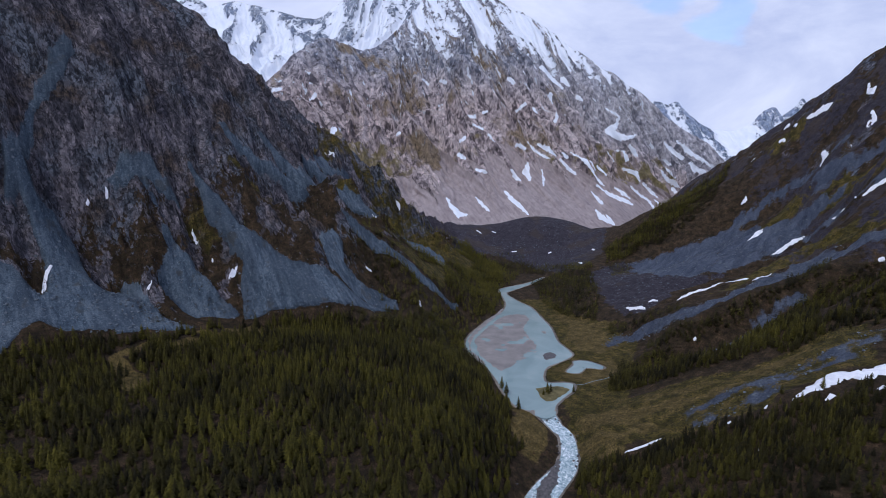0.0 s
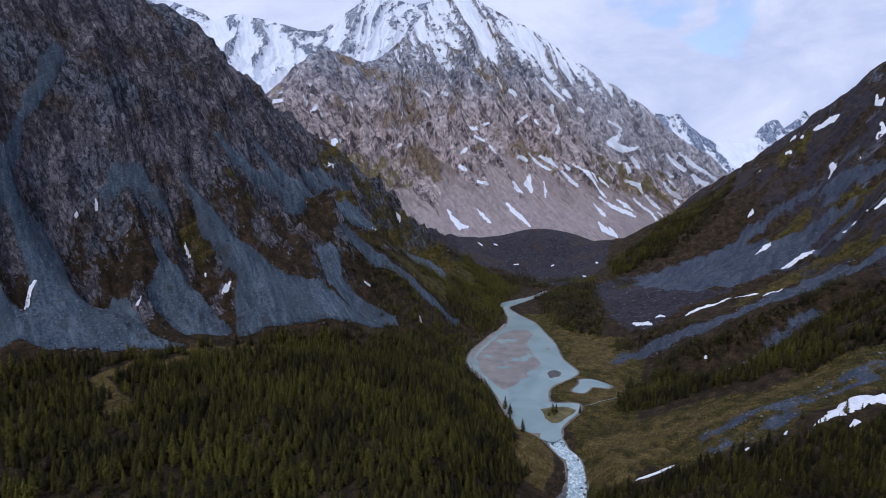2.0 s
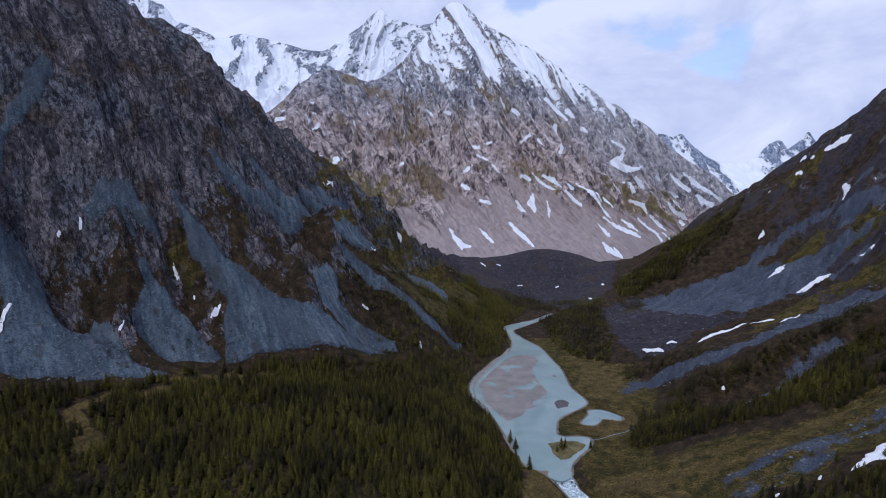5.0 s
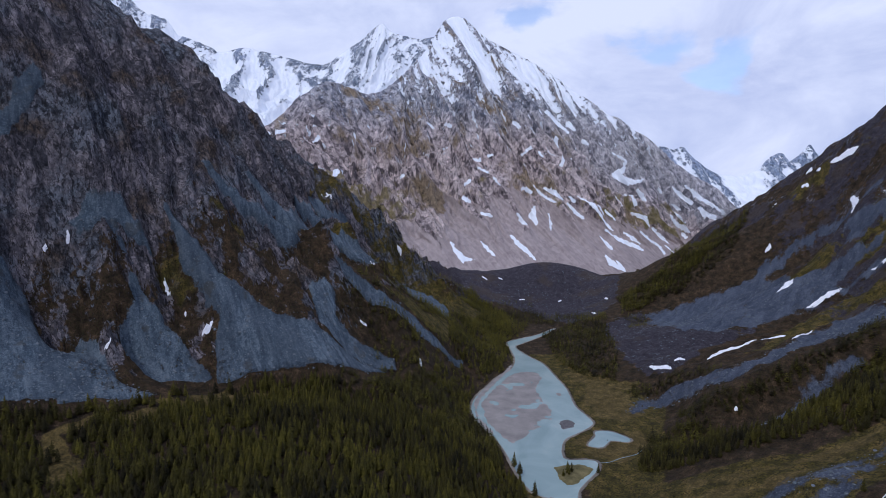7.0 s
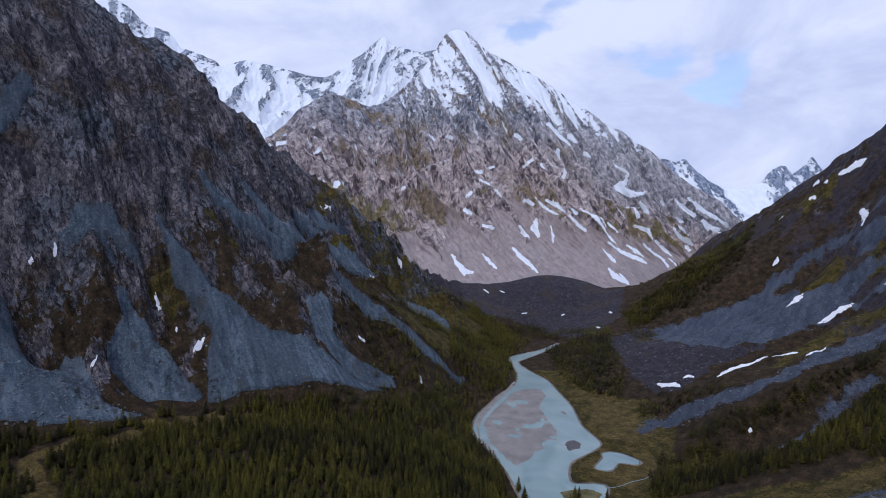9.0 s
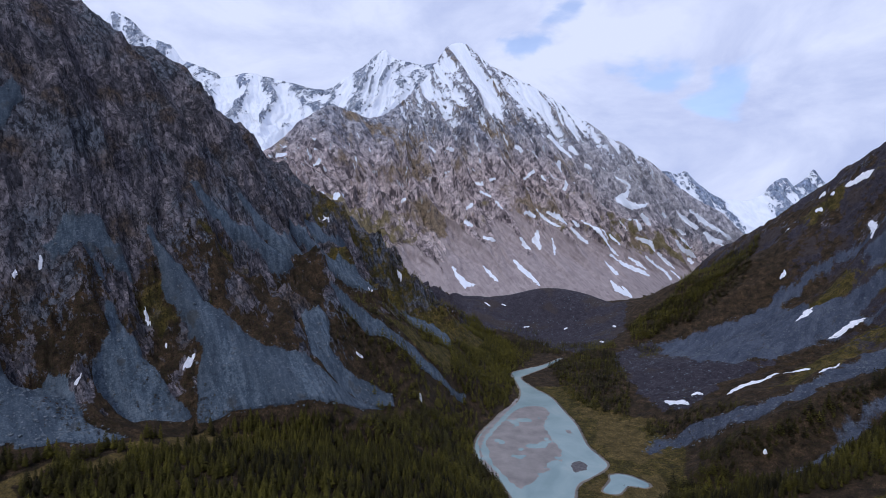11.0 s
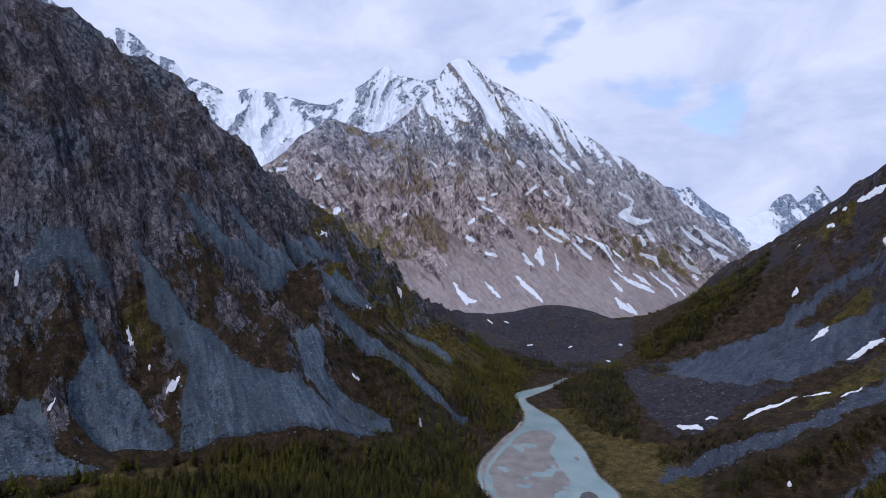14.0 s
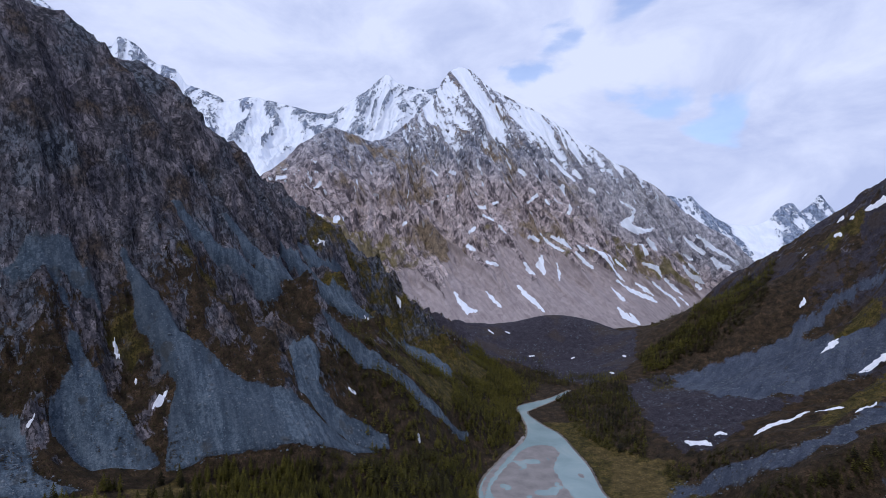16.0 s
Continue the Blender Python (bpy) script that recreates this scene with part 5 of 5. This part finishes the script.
# ---- bars, islet, brook ----
BAR = [(101, 884), (125, 910), (157, 911), (162, 880), (145, 838), (146, 805), (152, 742), (145, 719), (115, 687), (92, 661), (81, 648), (67, 680), (53, 720), (49, 765), (64, 807)]
DARK_BAR = [(151, 716), (164, 725), (174, 715), (167, 701), (151, 693)]
SMALL_BAR = [(170, 822), (179, 817), (176, 803), (167, 808)]
ISLET = [(120, 599), (133, 607), (153, 608), (163, 599), (152, 584), (130, 565), (122, 580)]
MARGIN = [(40, 748), (45, 795), (67, 849), (93, 904), (124, 968), (119, 934), (93, 877), (71, 828), (53, 783), (48, 740), (58, 701), (68, 673), (63, 673), (46, 701)]
SPIT = [(150, 1062), (160, 1075), (168, 1050), (172, 1015), (162, 1000), (152, 1030)]
GRAVEL = [(90, 410), (91, 428), (107, 449), (121, 464), (114, 440), (101, 417)]
BROOK = [(232, 640), (221, 629), (203, 622), (185, 613), (173, 612)]


def bar(name, ring, rise, rough, material, label, category, slope=False):
    """A low bank with a rounded edge, uneven on top, standing a little over the water."""
    ring = curve(ring, 6, True)
    lo, hi = ring.min(0) - 3, ring.max(0) + 3
    step = max(0.8, (hi - lo).max() / 90)
    gx, gy = np.meshgrid(np.arange(lo[0], hi[0], step), np.arange(lo[1], hi[1], step))
    x, y = gx.ravel(), gy.ravel()
    d = inside(x, y, ring) + 2.0 * fbm(x / 9, y / 9, 3, 600)
    base = stream_z(y) if slope else LAKE_Z + 0 * y
    z = base - 0.4 + (rise + 0.4) * smooth(d, 1.5, -5) + rough * fbm(x / 30, y / 30, 4, 610) * smooth(d, 0, -6)
    faces = lattice(*gx.shape)
    faces = faces[(d[faces] < 2.5).all(1)]
    used, f = subset(None, faces, np.ones(len(faces), bool))
    me = mesh_of(name, np.stack([x, y, z], 1)[used], f, material)
    return tagged(new(name, me), label, category)


bar("sandbar", BAR, 0.16, 0.36, SILT, "wide mauve-grey silt bar between river channels", "sandbar")
bar("sandbar", DARK_BAR, 0.3, 0.2, MUD, "small dark wet silt bar in the river", "sandbar")
bar("sandbar", SMALL_BAR, 0.25, 0.2, SILT, "small grey silt bar in the river", "sandbar")
bar("sandbar", MARGIN, 0.3, 0.3, SILT, "pale silt margin along the forested bank", "sandbar")
bar("sandbar", SPIT, 0.3, 0.3, SILT, "pale silt spit at the river bend", "sandbar")
bar("islet", ISLET, 0.9, 0.3, TURF, "grassy river islet carrying a few conifers", "islet")
bar("gravel_bar", GRAVEL, 1.1, 0.5, MUD, "dark gravel bar splitting the rapids", "gravel bar", True)


def brook():
    p = curve(BROOK, 10)
    d = np.gradient(p, axis=0)
    n = np.stack([d[:, 1], -d[:, 0]], 1) / np.linalg.norm(d, axis=1)[:, None]
    s = np.array([-0.6, 0, 0.6])
    w = 0.7 + 0.4 * fbm(np.arange(len(p)) / 4.0, np.zeros(len(p)), 2, 640)
    P = p[:, None] + n[:, None] * (s[None] * w[:, None])[..., None]
    x, y = P[..., 0].ravel(), P[..., 1].ravel()
    me = mesh_of("brook", np.stack([x, y, height(x, y)[0] + 0.35], 1), lattice(len(p), 3), WATER)
    tagged(new("brook", me), "thin pale brook running across the grassy flat", "water", kind="structure")


brook()


# ---- boulders and shrubs ----
def rock_shape(rng):
    bm = bmesh.new()
    bmesh.ops.create_icosphere(bm, subdivisions=1, radius=1)
    for v in bm.verts:
        v.co = Vector((v.co.x * rng.uniform(0.7, 1.2), v.co.y * rng.uniform(0.7, 1.2), v.co.z * rng.uniform(0.5, 0.9)))
    v = np.array([v.co[:] for v in bm.verts])
    f = np.array([[q.index for q in face.verts] for face in bm.faces])
    bm.free()
    return v, f


def scatter(name, label, category, shapes, x, y, size, material, rng, tone=None):
    """Many small things of one kind joined into one mesh."""
    z = height(x, y)[0]
    V, F, base = [], [], 0
    for i in range(len(x)):
        v, f = shapes[i % len(shapes)]
        a = rng.uniform(0, 6.28)
        c, s = math.cos(a), math.sin(a)
        V.append(np.stack([(v[:, 0] * c - v[:, 1] * s) * size[i] + x[i], (v[:, 0] * s + v[:, 1] * c) * size[i] + y[i], v[:, 2] * size[i] + z[i]], 1))
        F.append(f + base)
        base += len(v)
    me = mesh_of(name, np.vstack(V), np.vstack(F), material, False)
    if tone is not None:
        tones(me, np.repeat(tone, [len(shapes[i % len(shapes)][0]) for i in range(len(x))]))
    tagged(new(name, me), label, category, kind="stuff")


def boulders():
    rng = np.random.default_rng(33)
    shapes = [rock_shape(rng) for _ in range(6)]
    X, Y, S = [], [], []
    for kind, ring in AREAS:
        if kind in ("scree", "dark", "slate"):
            lo, hi = np.min(ring, 0), np.max(ring, 0)
            n = int(np.prod(hi - lo) / (60 if kind == "dark" else 22))
            x, y = rng.uniform(lo[0], hi[0], n), rng.uniform(lo[1], hi[1], n)
            keep = inside(x, y, ring) < 3
            X.append(x[keep]), Y.append(y[keep]), S.append(0.35 + 1.5 * rng.random(keep.sum()) ** 6 + 0.35 * rng.random(keep.sum()))
    x, y, s = np.concatenate(X), np.concatenate(Y), np.concatenate(S)
    pick = rng.permutation(len(x))[:16000]
    scatter("scree_blocks", "loose grey stone blocks scattered on the scree", "rocks", shapes, x[pick], y[pick], s[pick], BLOCKS, rng)
    # stones in and beside the rapids
    for k in range(34):
        py = rng.uniform(405, 530)
        px = np.interp(py, [405, 430, 452, 470, 500, 515, 534], [85, 104, 124, 132, 136, 128, 122]) + rng.choice([-1, 1]) * rng.uniform(5, 12)
        v, f = shapes[k % 6]
        me = mesh_of("boulder", v * rng.uniform(0.6, 1.8), f, MUD, False)
        ob = tagged(new("boulder", me), "dark wet boulder at the edge of the rapids", "boulder", "boulders of the rapids")
        ob.matrix_world = pose(px, py, max(height([px], [py])[0][0], float(stream_z(py))) + 0.1, 0, 0, rng.uniform(0, 360))


boulders()


SHRUBS = []


def thicket(x, y, wide, deep, number, tone):
    SHRUBS.append((x, y, wide, deep, number, tone))


def shrubs():
    rng = np.random.default_rng(35)
    X, Y, S, T = [], [], [], []
    for cx, cy, rx, ry, n, tone in SHRUBS:
        x, y = rng.normal(cx, rx, n), rng.normal(cy, ry, n)
        X.append(x), Y.append(y), S.append(rng.uniform(1.0, 3.0, n)), T.append(np.clip(rng.normal(tone, 0.15, n), 0, 1))
    x, y = np.concatenate(X), np.concatenate(Y)
    keep = (inside(x, y, LAKE) > 2) & (near_line(x, y, STREAM)[0] > 3)
    s, t = np.concatenate(S)[keep], np.concatenate(T)[keep]
    low = [conifer(rng, 1.0, w, 3, 5, 0.0)[1] for w in (0.5, 0.65, 0.8)]
    scatter("shrubs", "low russet and olive shrubs on the slopes", "shrubs", low, x[keep], y[keep], s, SHRUB, rng, t)


# centre, spread, number and tone of each shrub thicket
thicket(-315, 528, 15, 6, 90, 0.2)
thicket(-216, 593, 18, 6, 120, 0.25)
thicket(-242, 590, 10, 7, 60, 0.3)
thicket(-366, 580, 21, 9, 120, 0.2)
thicket(-392, 582, 32, 10, 150, 0.25)
thicket(-424, 501, 21, 7, 110, 0.3)
thicket(-284, 598, 17, 16, 110, 0.3)
thicket(-119, 731, 23, 19, 120, 0.3)
thicket(-55, 772, 25, 24, 130, 0.35)
thicket(103, 914, 22, 38, 70, 0.35)
thicket(218, 860, 44, 22, 90, 0.3)
thicket(341, 848, 35, 26, 110, 0.25)
thicket(291, 730, 31, 30, 120, 0.25)
thicket(343, 661, 57, 26, 160, 0.3)
thicket(303, 641, 45, 16, 90, 0.3)
thicket(461, 643, 56, 41, 150, 0.25)
thicket(536, 655, 52, 28, 150, 0.3)
thicket(631, 1212, 69, 60, 170, 0.25)
thicket(733, 1218, 70, 46, 170, 0.2)
thicket(812, 1171, 68, 43, 150, 0.2)
thicket(190, 1457, 61, 32, 120, 0.3)
thicket(236, 1326, 49, 56, 80, 0.3)
thicket(184, 543, 46, 12, 130, 0.4)
thicket(155, 510, 20, 6, 60, 0.4)
thicket(87, 470, 15, 20, 80, 0.3)
thicket(-79, 844, 44, 60, 150, 0.4)
thicket(417, 1244, 34, 58, 60, 0.5)
thicket(-152, 842, 35, 58, 100, 0.4)
thicket(-318, 628, 17, 8, 70, 0.4)
shrubs()
